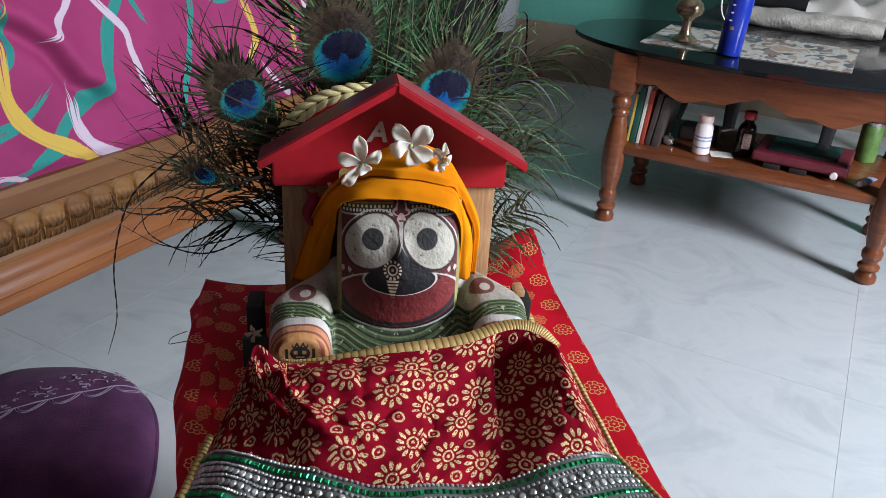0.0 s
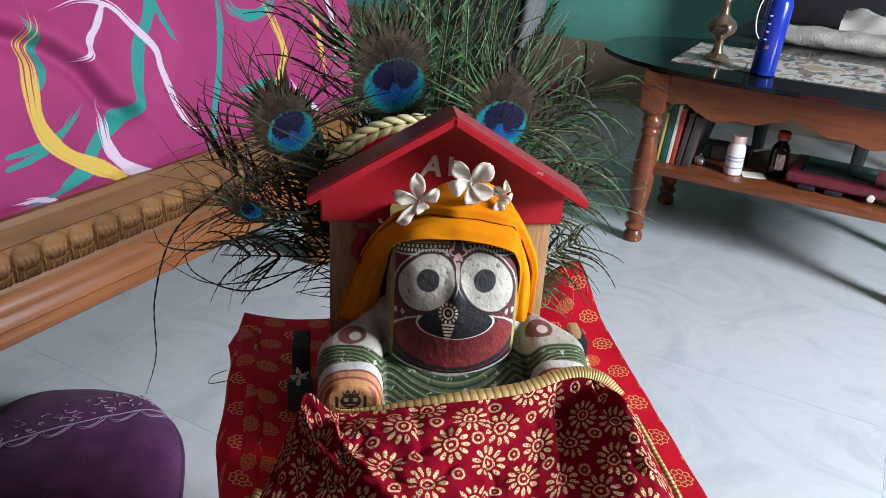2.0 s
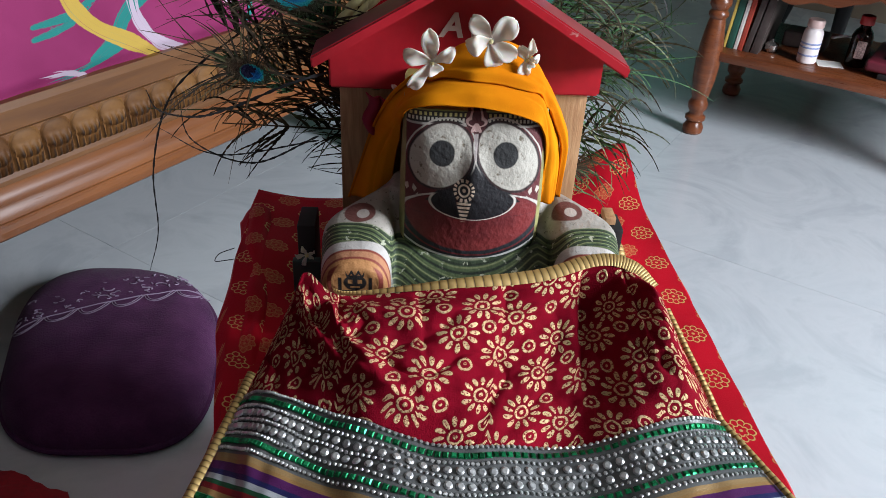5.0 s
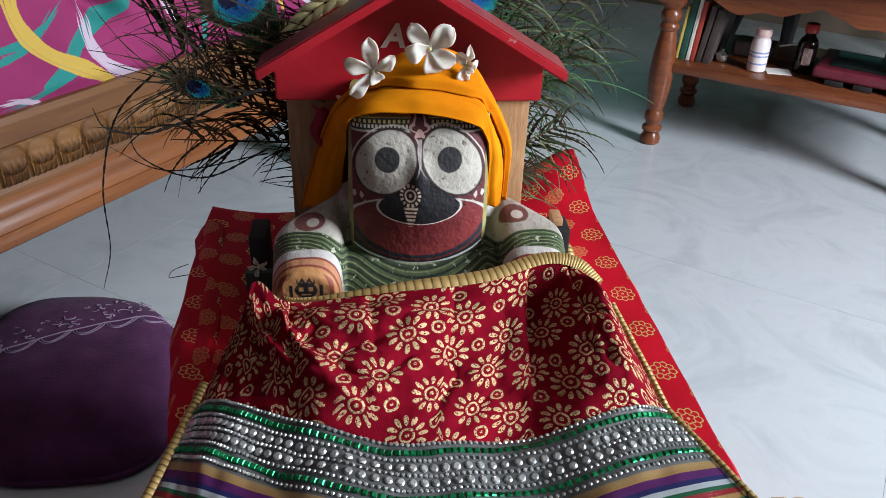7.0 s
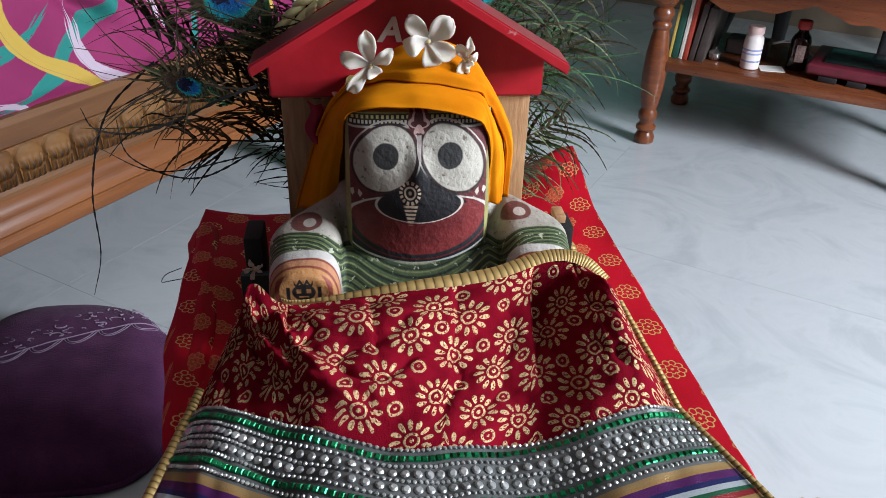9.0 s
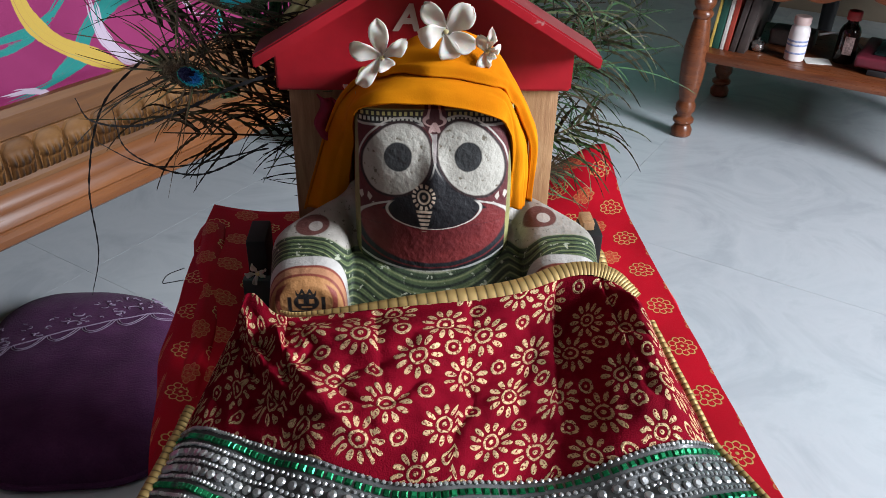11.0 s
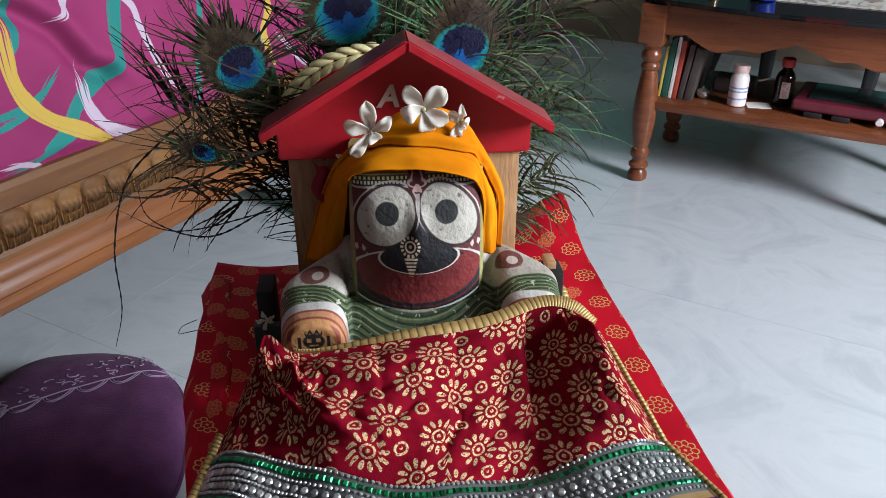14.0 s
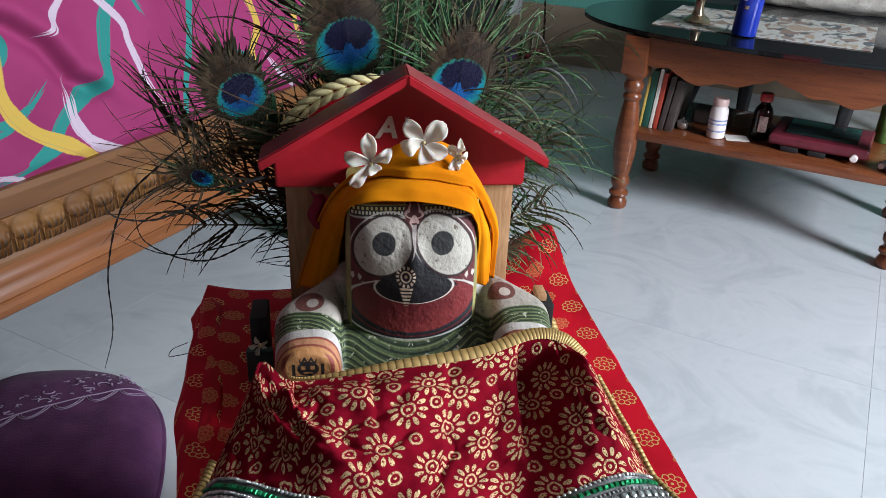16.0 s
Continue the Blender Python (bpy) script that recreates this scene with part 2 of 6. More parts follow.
floor = tagged(solid("floor", box((-2.7, -2.3, -0.1), (2.7, 2.7, -0.0012)), M["grout"], ROOM, smooth=False), "pale grey polished stone-look tiled floor", "floor", kind="structure")
TILE, GAP = 0.595, 0.00045
TILE_U, TILE_V = 0.388, 0.25
me_tile = mesh_from(box((GAP / 2, GAP / 2, -0.02), (TILE - GAP / 2, TILE - GAP / 2, 0.0), 0.0), "tile", M["floor_tile"])
for i in range(-6, 5):
    for j in range(-5, 6):
        u, v = TILE_U + i * TILE, TILE_V + j * TILE
        if -2.7 < u + TILE and u < 2.7 and -2.3 < v + TILE and v < 2.7:
            ob = new("tile", me_tile)
            ob.parent = floor
            ob.matrix_local = pose(u, v, 0)


# ---- cloth materials ----
def angle_of(a, b):
    return a.op("ARCTAN2", b)


def cell(p, u, v, w, h):
    """Brick-laid cells: local coordinates from each cell's centre, and the row's parity."""
    row = (v / h).floor()
    odd = (row * 0.5).part() * 2.0
    lu = ((u / w + odd * 0.5).part() - 0.5) * w
    lv = ((v / h).part() - 0.5) * h
    return lu, lv, odd


GOLD = (0.56, 0.39, 0.21)

def scattered(p, u, v, pitch, loose):
    """Motifs strewn over a cloth: coordinates from the nearest motif's centre, a number of its own, and the distance to the gaps between motifs."""
    c, si = math.cos(0.45), math.sin(0.45)
    a, b = u * c + v * si, v * c - u * si
    n = p.nt.nodes.new("ShaderNodeTexVoronoi")
    n.voronoi_dimensions = "2D"
    n.inputs["Scale"].default_value, n.inputs["Randomness"].default_value = 1 / pitch, loose
    vec = p.nt.nodes.new("ShaderNodeCombineXYZ")
    p.nt.links.new(a.s, vec.inputs[0])
    p.nt.links.new(b.s, vec.inputs[1])
    p.nt.links.new(vec.outputs[0], n.inputs["Vector"])
    at = p.nt.nodes.new("ShaderNodeSeparateXYZ")
    p.nt.links.new(n.outputs["Position"], at.inputs[0])
    own = p.nt.nodes.new("ShaderNodeSeparateXYZ")
    p.nt.links.new(n.outputs["Color"], own.inputs[0])
    ga = ((a / pitch - loose * 0.5).part() - 0.5) * pitch
    gb = ((b / pitch - loose * 0.5).part() - 0.5) * pitch
    return a - Sock(p.nt, at.outputs[0]), b - Sock(p.nt, at.outputs[1]), Sock(p.nt, own.outputs[0]), (ga * ga + gb * gb).root()


p = Paint("brocade", 0.9, spec=0.04)
u, v, _ = p.axes("UV")
lu, lv, own, sr = scattered(p, u, v, 0.0240, 0.22)
r = (lu * lu + lv * lv).root() * (own * 0.10 + 0.86)
th = angle_of(lu, lv) + own * 6.0
slot = (th * (12.0 / 6.28318) + 0.5).part() - 0.5
lat = slot * r * (6.28318 / 12.0) / (r * 0.085 + 0.00050)
rad = (r - 0.0070) / 0.0024
petals = (lat * lat + rad * rad).step(1.0, 0.14)
ring = ((r - 0.0030).absolute()).step(0.00055, 0.00018)
dot = r.step(0.0010, 0.0002)
small = ((sr - 0.0030).absolute()).step(0.00065, 0.00018).biggest(sr.step(0.0008, 0.0002))
gold = petals.biggest(ring).biggest(dot).biggest(small)
worn = p.noise(900, 2, kind="UV")
gold = gold * worn.step(0.57, 0.09)
weave = p.noise(1400, 2, (1, 1, 1), kind="UV")
stain = p.noise(24, 3, kind="UV")
red = p.ramp(stain, (0.3, (0.135, 0.0015, 0.009)), (0.7, (0.215, 0.003, 0.014)))
red = p.mix((weave - 0.5) * 0.6, red, (0.08, 0.002, 0.006))
p.colour(p.mix(gold, red, GOLD)).put("Metallic", gold * 0.5).put("Roughness", gold * -0.42 + 0.85)
p.bump(weave * 1.4 + gold * 0.8, 0.0005, 0.8)
M["brocade"] = p.m

p = Paint("red_cloth", 0.7, spec=0.15)
u, v, _ = p.axes("UV")
lu, lv, odd = cell(p, u, v, 0.034, 0.0185)
r = (lu * lu + lv * lv * 1.15).root()
th = angle_of(lu, lv)
edge = (th * 4.5).cosine().absolute() * 0.0016 + 0.0064
lines = ((r - edge).absolute()).step(0.00045, 0.0002)
rays = (th * 9.0).cosine().step(-0.86, 0.06) * ((r - 0.0056).absolute()).step(0.0014, 0.0003)
inner = (th * 3.0 + 0.4).cosine().absolute() * 0.0011 + 0.0030
heart = ((r - inner).absolute()).step(0.00042, 0.0002).biggest(r.step(0.0010, 0.0003)).biggest(rays)
fill = (r - edge).step(0.0, 0.0004)
dull = (odd - 0.5).step(0.0, 0.01)
fleck = p.noise(700, 2, kind="UV").step(0.56, 0.08)
gold = lines.biggest(heart) * (dull * -0.55 + 1.0)
gold = gold.biggest(fill * dull * fleck * 0.20)
weave = p.noise(1600, 2, kind="UV")
tone = p.noise(18, 3, kind="UV")
red = p.ramp(tone, (0.3, (0.36, 0.001, 0.010)), (0.7, (0.50, 0.002, 0.016)))
red = p.mix((weave - 0.5) * 0.5, red, (0.25, 0.002, 0.01))
p.colour(p.mix(gold, red, (0.64, 0.40, 0.14))).put("Metallic", gold * 0.4).put("Roughness", gold * -0.3 + 0.62).put("Sheen Weight", 0.0)
p.bump(weave + gold, 0.0003, 0.5)
M["red_cloth"] = p.m

p = Paint("gold_braid", 0.5, 0.45)
u, v, _ = p.axes("UV")
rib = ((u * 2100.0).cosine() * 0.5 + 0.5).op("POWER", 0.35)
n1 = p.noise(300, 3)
# grooves between ribs carry their shade in the colour besides the relief
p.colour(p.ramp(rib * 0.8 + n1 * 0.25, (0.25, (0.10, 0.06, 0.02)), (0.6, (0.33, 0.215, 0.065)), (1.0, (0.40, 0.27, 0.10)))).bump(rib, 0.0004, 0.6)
M["gold_braid"] = p.m

p = Paint("hem_ribbon", 0.35, 0.35)
u, v, _ = p.axes("UV")
thread = p.noise(1500, 2, kind="UV")
q = v / 0.0848
stripes = p.ramp(q, (0.0, (0.11, 0.115, 0.115)), (0.42, (0.30, 0.19, 0.08)), (0.45, (0.30, 0.17, 0.06)), (0.475, (0.075, 0.008, 0.085)), (0.525, (0.012, 0.012, 0.08)),
                 (0.555, (0.34, 0.36, 0.38)), (0.59, (0.008, 0.07, 0.03)), (0.62, (0.20, 0.008, 0.012)), (0.655, (0.30, 0.17, 0.06)), (0.69, (0.05, 0.055, 0.045)), (1.0, (0.05, 0.055, 0.045)))
for n in p.nt.nodes:
    if n.type == "VALTORGB" and len(n.color_ramp.elements) > 8:
        n.color_ramp.interpolation = "CONSTANT"
p.colour(p.mix((thread - 0.4) * 0.7, stripes, (0.02, 0.02, 0.02))).bump(thread, 0.0003, 0.6)
M["hem_ribbon"] = p.m


def foil(name, dark, light, rough):
    """Thin metal sequins, each a little different."""
    p = Paint(name, rough, 0.75)
    geo = p.nt.nodes.new("ShaderNodeNewGeometry")
    tint, fine = Sock(p.nt, geo.outputs["Random Per Island"]), p.noise(500, 3)
    p.colour(p.ramp(tint * 0.7 + fine * 0.3, (0.15, dark), (0.85, light))).put("Roughness", fine * 0.25 + (rough - 0.1)).bump(fine, 0.0002)
    return p.m


M["sequin_silver"] = foil("sequin_silver", (0.30, 0.31, 0.31), (0.66, 0.67, 0.66), 0.32)
M["sequin_green"] = foil("sequin_green", (0.004, 0.10, 0.035), (0.02, 0.34, 0.13), 0.28)

p = Paint("turban_cotton", 0.9, spec=0.06)
weave = p.noise(1300, 2)
tone = p.noise(30, 3)
p.colour(p.mix((weave - 0.5) * 0.3, p.ramp(tone, (0.3, (0.52, 0.145, 0.002)), (0.7, (0.66, 0.23, 0.004))), (0.40, 0.10, 0.002)))
p.bump(weave, 0.0002, 0.5)
p.put("Subsurface Weight", 0.0)
M["turban"] = p.m
p = Paint("petal_white", 0.85, spec=0.12)
tone = p.noise(180, 3)
p.colour(p.ramp(tone, (0.3, (0.82, 0.78, 0.70)), (0.7, (0.88, 0.85, 0.79)))).put("Subsurface Weight", 0.15).put("Subsurface Scale", 0.003)
p.bump(tone, 0.0003)
thin = p.nt.nodes.new("ShaderNodeBsdfTranslucent")
thin.inputs[0].default_value = (0.80, 0.76, 0.66, 1)
blend = p.nt.nodes.new("ShaderNodeMixShader")
blend.inputs[0].default_value = 0.5
p.nt.links.new(p.b.outputs[0], blend.inputs[1])
p.nt.links.new(thin.outputs[0], blend.inputs[2])
p.nt.links.new(blend.outputs[0], p.nt.nodes["Material Output"].inputs[0])
M["petal"] = p.m
M["cream_petal"] = plain("cream_petal", (0.78, 0.70, 0.36), 0.55, grain=150, vary=0.2)
M["letter_white"] = plain("letter_white", (0.62, 0.50, 0.44), 0.6, grain=100, vary=0.1)
p = Paint("roof_top", 0.3)
g1 = p.noise(60, 5)
p.colour(p.ramp(g1, (0.3, (0.20, 0.03, 0.035)), (0.7, (0.26, 0.05, 0.055)))).put("Roughness", g1 * 0.2 + 0.22).bump(g1, 0.0002)
M["roof_top"] = p.m

# ---- stool under the cloth, red cloth ----
TOP = 0.432
stool = thing("stool", "plain wooden stool standing under a red cloth", "stool")
part("seat", box((-0.122, -0.30, 0.40), (0.135, 0.07, TOP - 0.004), 0.006), M["shrine_wood"], stool)
for x in (-0.104, 0.115):
    for y in (-0.28, 0.05):
        part("leg", box((x - 0.016, y - 0.016, 0), (x + 0.016, y + 0.016, 0.40), 0.003), M["shrine_wood"], stool)


def cloth_place(s, t):
    """s across from one hanging side to the other, t from the far edge to the near end."""
    far_l, far_r = 0.085, 0.150
    x_l, x_r = -0.150 + 0.031 * smooth_step(0.15, 0.8, t), 0.149 + 0.011 * t
    # unseen sides hang this long to block light from passing under the stool
    drop = 0.37
    if s < 0.14:
        x, z, side = x_l - 0.004 * smooth_step(0.14, 0, s), TOP + 0.003 - drop * ((0.14 - s) / 0.14) ** 1.2, -1
    elif s > 0.86:
        x, z, side = x_r + 0.004 * smooth_step(0.86, 1, s), TOP + 0.003 - drop * ((s - 0.86) / 0.14) ** 1.2, 1
    else:
        x, z, side = lerp(x_l, x_r, (s - 0.14) / 0.72), TOP + 0.003, 0
    k = min(1, max(0, (x + 0.15) / 0.29))
    y0 = far_l + (far_r - far_l) * smooth_step(0.55, 1.0, k) - 0.012 * math.sin(k * 9)
    if side < 0:
        y0 = 0.052
    y = lerp(y0, -0.34, t)
    z += 0.020 * smooth_step(0.80, 1.0, k) * smooth_step(0.16, 0.0, t) * (1 if side == 0 else 0)
    z += 0.0022 * noise.noise(Vector((x * 30, y * 22, 0.3))) * (1 if side == 0 else 3)
    if abs(x + 0.128) < 0.02:
        z += 0.004 * math.cos((x + 0.128) / 0.02 * math.pi / 2) * smooth_step(0.0, 0.2, t)
    x += 0.004 * noise.noise(Vector((y * 18, z * 9, 2.0))) * (0 if side == 0 else 1)
    return Vector((x, y, z))


def sheet(nu, nv, place, scale_u, scale_v):
    """A grid with its uv map in metres."""
    bm = grid(nu, nv, place)
    layer = bm.loops.layers.uv.active
    for f in bm.faces:
        for lp in f.loops:
            lp[layer].uv = (lp[layer].uv.x * scale_u, lp[layer].uv.y * scale_v)
    return bm


red_cloth = tagged(solid("red_cloth", sheet(110, 90, cloth_place, 0.41, 0.45), M["red_cloth"]), "bright red cloth with stamped gold lotus motifs spread over a stool", "cloth")
m = red_cloth.modifiers.new("thick", "SOLIDIFY")
m.thickness, m.offset = 0.0012, -1

# a second fold of the same cloth, lying at one side
fold = tagged(solid("folded_edge", sheet(14, 60, lambda s, t: Vector((lerp(-0.157, -0.134, s) + 0.050 * t * (1 - 0.4 * t) + 0.004 * noise.noise(Vector((t * 7, s, 5))), lerp(0.052, -0.25, t),
              TOP + 0.0045 + 0.006 * math.sin(math.pi * s) - 0.013 * (1 - s) ** 2 + 0.002 * noise.noise(Vector((s * 4, t * 9, 1))))), 0.03, 0.30), M["red_cloth"]),
              "turned-over edge strip of the red and gold cloth", "cloth")
m = fold.modifiers.new("thick", "SOLIDIFY")
m.thickness, m.offset = 0.0012, -1

# ---- little gabled wooden shrine ----
shrine = thing("shrine_house", "small red-roofed wooden house standing behind the figure", "shrine", pose(0, 0, TOP + 0.003))
B = TOP + 0.003
for s in (-1, 1):
    part("side_wall", box((s * 0.0765 - 0.034 * (s > 0), 0.004, 0), (s * 0.0765 + 0.034 * (s < 0), 0.030, 0.552 - B), 0.001), M["shrine_wood"], shrine, "plain light wooden side post")
part("back_panel", box((-0.0424, 0.012, 0.0), (0.0424, 0.024, 0.552 - B)), M["shrine_wood"], shrine)
part("gable", extrude_outline([(-0.0825, 0.552 - B), (0.0825, 0.552 - B), (0.0825, 0.5770 - B), (0, 0.6262 - B), (-0.0825, 0.5770 - B)], 0, 0.010, "y", 0.0012), M["shrine_red"], shrine, "red painted gable board")
for s in (-1, 1):
    e = [(0.001, 0.6335 - B), (s * 0.0915 + 0.001, 0.5790 - B), (s * 0.0905 + 0.001, 0.5722 - B), (0.001, 0.6265 - B)]
    slab = part("roof_slab", extrude_outline(e, -0.024, 0.006, "y", 0.001), [M["shrine_red"], M["roof_top"]], shrine, "red painted roof board")
    for f in slab.data.polygons:
        if f.normal.z > 0.5:
            f.material_index = 1


def letter(text, size, parent, at, m, shear=0.2):
    cu = bpy.data.curves.new("lettering", "FONT")
    cu.body, cu.size, cu.extrude, cu.shear, cu.align_x = text, size, 0.0004, shear, "CENTER"
    cu.offset = 0.0006
    tmp = bpy.data.objects.new("lettering", cu)
    scene.collection.objects.link(tmp)
    me = bpy.data.meshes.new_from_object(tmp.evaluated_get(bpy.context.evaluated_depsgraph_get()))
    bpy.data.objects.remove(tmp)
    me.materials.append(m)
    ob = new("lettering", me)
    ob.parent = parent
    ob.matrix_local = at
    return ob


letter("A", 0.0195, shrine, pose(-0.0105, -0.0006, 0.5865 - B, 90, 0, 0), M["letter_white"])
for x0, z0, w, h in ((0.0015, 0.5865, 0.003, 0.013),):
    part("letter_stroke", box((x0, -0.0008, z0 - B), (x0 + w, 0.0002, z0 + h - B)), M["letter_white"], shrine)

# cream petal garland on a red pad behind the roof
pad = thing("garland_pad", "round red pad edged with a cream petal garland", "garland", pose(-0.0175, 0.030, 0.5475))
arc = [(-0.065 * math.cos(math.pi * (0.10 + 0.74 * k / 30)), 0.065 * math.sin(math.pi * (0.10 + 0.74 * k / 30))) for k in range(31)]
part("pad", extrude_outline(arc, -0.004, 0.004, "y"), M["red_cloth"], pad, "red cloth-covered pad")


def petal_bm(length, width, cup=0.35, curl=0.3, n=6, m=4):
    """One petal lying along y, cupped and curled."""
    def place(s, t):
        w = width * (0.34 + 0.66 * smooth_step(0.0, 0.6, t)) * math.sqrt(max(0.02, 1 - (max(0, t - 0.62) / 0.385) ** 2.4))
        x = (s - 0.5) * w
        tw = 0.35 * curl * (t - 0.3)
        zz = cup * (2 * (s - 0.5)) ** 2 * w * 0.3
        bend = curl * length * t * t * (0.35 - 1.1 * max(0, t - 0.6)) + 0.0009 * math.sin(9 * t + 6 * s + 900 * length) * t + 0.0012 * math.sin(4 * t + 700 * width) * (s - 0.5)
        return Vector((x * math.cos(tw) - zz * math.sin(tw), length * t * (1 - 0.15 * curl * t), x * math.sin(tw) + zz * math.cos(tw) + bend))
    return grid(m, n, place)


def leaf_bm(length, width, thick):
    bm = bmesh.new()
    bmesh.ops.create_uvsphere(bm, u_segments=10, v_segments=8, radius=0.5, matrix=Matrix.Diagonal((length, width, thick, 1)))
    return bm


me_bud = mesh_from(leaf_bm(0.0178, 0.0060, 0.0052), "garland_petal", M["cream_petal"])
for k in range(15):
    a = math.pi * (0.16 + 0.62 * k / 14)
    for side in (0, 1):
        ob = new("garland_petal", me_bud)
        ob.parent = pad
        rad = 0.0640 + 0.0056 * side
        ob.matrix_local = Matrix.Translation((-rad * math.cos(a), -0.005 + 0.002 * side, rad * math.sin(a))) @ pose(0, 0, 0, 0, -90 + math.degrees(a) + (16 if side else -6), 0)

# ---- the carved figure ----
p = Paint("figure_paint", 0.62, spec=0.35)
x, y, z = p.axes("Object")
wx = p.noise(90, 3)
x = x + (wx - 0.5) * 0.0010
z = z + (p.noise(110, 3) - 0.5) * 0.0010
chip = p.noise(240, 4)
grime = p.noise(60, 4)


def ell(cx, cz, rx, rz):
    a, b = (x - cx) / rx, (z - cz) / rz
    return (a * a + b * b).root()


SOFT = 0.03
col = p.mix(grime.step(0.5, 0.2), (0.085, 0.016, 0.018), (0.125, 0.022, 0.025))
# dark brow band and dotted lines over the eyes
brow = (z * -1.0 + 0.5622).step(0.0, 0.0004)
col = p.mix(brow, col, (0.022, 0.020, 0.018))
col = p.mix(((z - 0.5620).absolute()).step(0.0006, 0.0003), col, (0.45, 0.42, 0.38))
dots = (x * 3100.0).cosine().step(0.25, 0.25) * ((z - 0.5646).absolute()).step(0.0009, 0.0003)
col = p.mix(dots, col, (0.56, 0.55, 0.46))
dots = (x * 2400.0).cosine().step(0.1, 0.25) * ((z - 0.5672).absolute()).step(0.0009, 0.0003)
col = p.mix(dots, col, (0.46, 0.42, 0.16))
yl = ((z - 0.5712).absolute()).step(0.0022, 0.0004)
col = p.mix(yl, col, (0.28, 0.27, 0.08))
# dark jaw with a thin red line, the mouth crescent over it
low = ell(0.0024, 0.5112, 0.0372, 0.0216)
high = ell(0.0024, 0.5112, 0.0372, 0.0150)
dark_rim = (z - 0.5100 - x.absolute() * 0.06).step(0.0, 0.0006)
col = p.mix(dark_rim, col, (0.016, 0.018, 0.022))
col = p.mix(((low - 1.13).absolute()).step(0.022, 0.012) * dark_rim, col, (0.13, 0.02, 0.022))
up = (z * -1.0 + 0.5112).step(0.0, 0.0003)
mouth = low.step(1.0, SOFT) * (1.0 - up)
mouth = mouth.biggest(high.step(1.0, SOFT) * up * (z - 0.5255).step(0.0, 0.0006))
col = p.mix(mouth, col, p.mix(grime.step(0.5, 0.2), (0.12, 0.014, 0.016), (0.19, 0.025, 0.025)))
cheek = ((high - 1.04).absolute()).step(0.026, 0.012) * up * ((x - 0.0024).absolute() * -1.0 + 0.0165).step(0.0, 0.0008)
col = p.mix(cheek, col, (0.52, 0.49, 0.44))
chin_x = (x - 0.0015) / 0.039
chinline = ((z - chin_x * chin_x * 0.0096 - 0.4842).absolute()).step(0.0007, 0.0003)
# black nose: a wide bulb that narrows between the eyes, edged in white underneath
nose_w = (z * -1.0 + 0.5475) * 0.94
bridge = ((x - 0.0024).absolute() - nose_w).step(0.0, 0.0006) * (z * -1.0 + 0.5195).step(0.0, 0.0004)
col = p.mix(bridge, col, (0.010, 0.010, 0.012))
snout = ell(0.0022, 0.5202, 0.0226, 0.0092)
col = p.mix(snout.step(1.0, SOFT), col, (0.010, 0.010, 0.012))
nline = ((snout - 1.04).absolute()).step(0.030, 0.015) * (z - 0.5245).step(0.0, 0.0010)
col = p.mix(nline, col, (0.55, 0.52, 0.46))
# eyes
for cx, cz, rx, rz, lean, px in ((-0.0163, 0.5453, 0.0163, 0.0175, 0.16, -0.0156), (0.0205, 0.5452, 0.0158, 0.0183, -0.30, 0.0186)):
    a, b = (x - cx - (z - cz) * lean) / rx, (z - cz) / rz
    white = (a * a + b * b).root()
    upper = (z * -1.0 + 0.5420).step(0.0, 0.006)
    col = p.mix(((white - 1.04).absolute()).step(0.04, 0.02), col, (0.030, 0.016, 0.016))
    col = p.mix(((white - 1.15).absolute()).step(0.026, 0.015) * upper, col, (0.50, 0.47, 0.42))
    col = p.mix(white.step(1.0, SOFT), col, p.mix(chip.step(0.36, 0.05), (0.44, 0.42, 0.36), (0.17, 0.145, 0.105)))
    col = p.mix(ell(px, 0.5474, 0.0068, 0.0071).step(1.0, 0.06), col, (0.030, 0.031, 0.031))
# central mark between the brows and the filigree on the nose
mark = ((x - 0.0024).absolute() - (z - 0.5460) * 0.03).step(0.0006, 0.0003) * ((z - 0.5560).absolute()).step(0.0110, 0.0006)
col = p.mix(mark, col, (0.46, 0.40, 0.38))
pa = angle_of(x - 0.0020, z - 0.5620)
pr = ell(0.0020, 0.5652, 0.0056, 0.0070)
lobes = ((pr - 0.75 - (pa * 5.0).cosine() * 0.18).absolute()).step(0.13, 0.05)
col = p.mix(pr.step(1.05, 0.05), col, (0.07, 0.02, 0.022))
col = p.mix(lobes.biggest(ell(0.0020, 0.5610, 0.0018, 0.0022).step(1.0, 0.1)), col, (0.50, 0.33, 0.30))
jr = ell(-0.0030, 0.5283, 0.0056, 0.0066)
ja = angle_of(x + 0.0030, z - 0.5283)
rays = ((jr - 0.86).absolute()).step(0.15, 0.05) * (ja * 14.0).cosine().step(0.2, 0.3)
inner = ((jr - 0.48).absolute()).step(0.08, 0.04).biggest(jr.step(0.16, 0.05))
stem = ((x + 0.0028).absolute() - (z - 0.5070) * 0.22).step(0.0007, 0.0004) * ((z - 0.5155).absolute()).step(0.0064, 0.0004) * (z * 2600.0).cosine().step(0.3, 0.3)
col = p.mix(rays.biggest(inner).biggest(stem), col, (0.58, 0.46, 0.34))
col = p.mix(chinline, col, (0.60, 0.60, 0.56))
for cx in (-0.0320, 0.0362):
    fan = ell(cx, 0.5215, 0.0042, 0.0060)
    col = p.mix(((fan - 0.75).absolute()).step(0.26, 0.06) * (angle_of(x - cx, z - 0.5190) * 9.0).cosine().step(0.1, 0.3) * (z * -1.0 + 0.5215).step(0.0, 0.0006), col, (0.50, 0.44, 0.38))
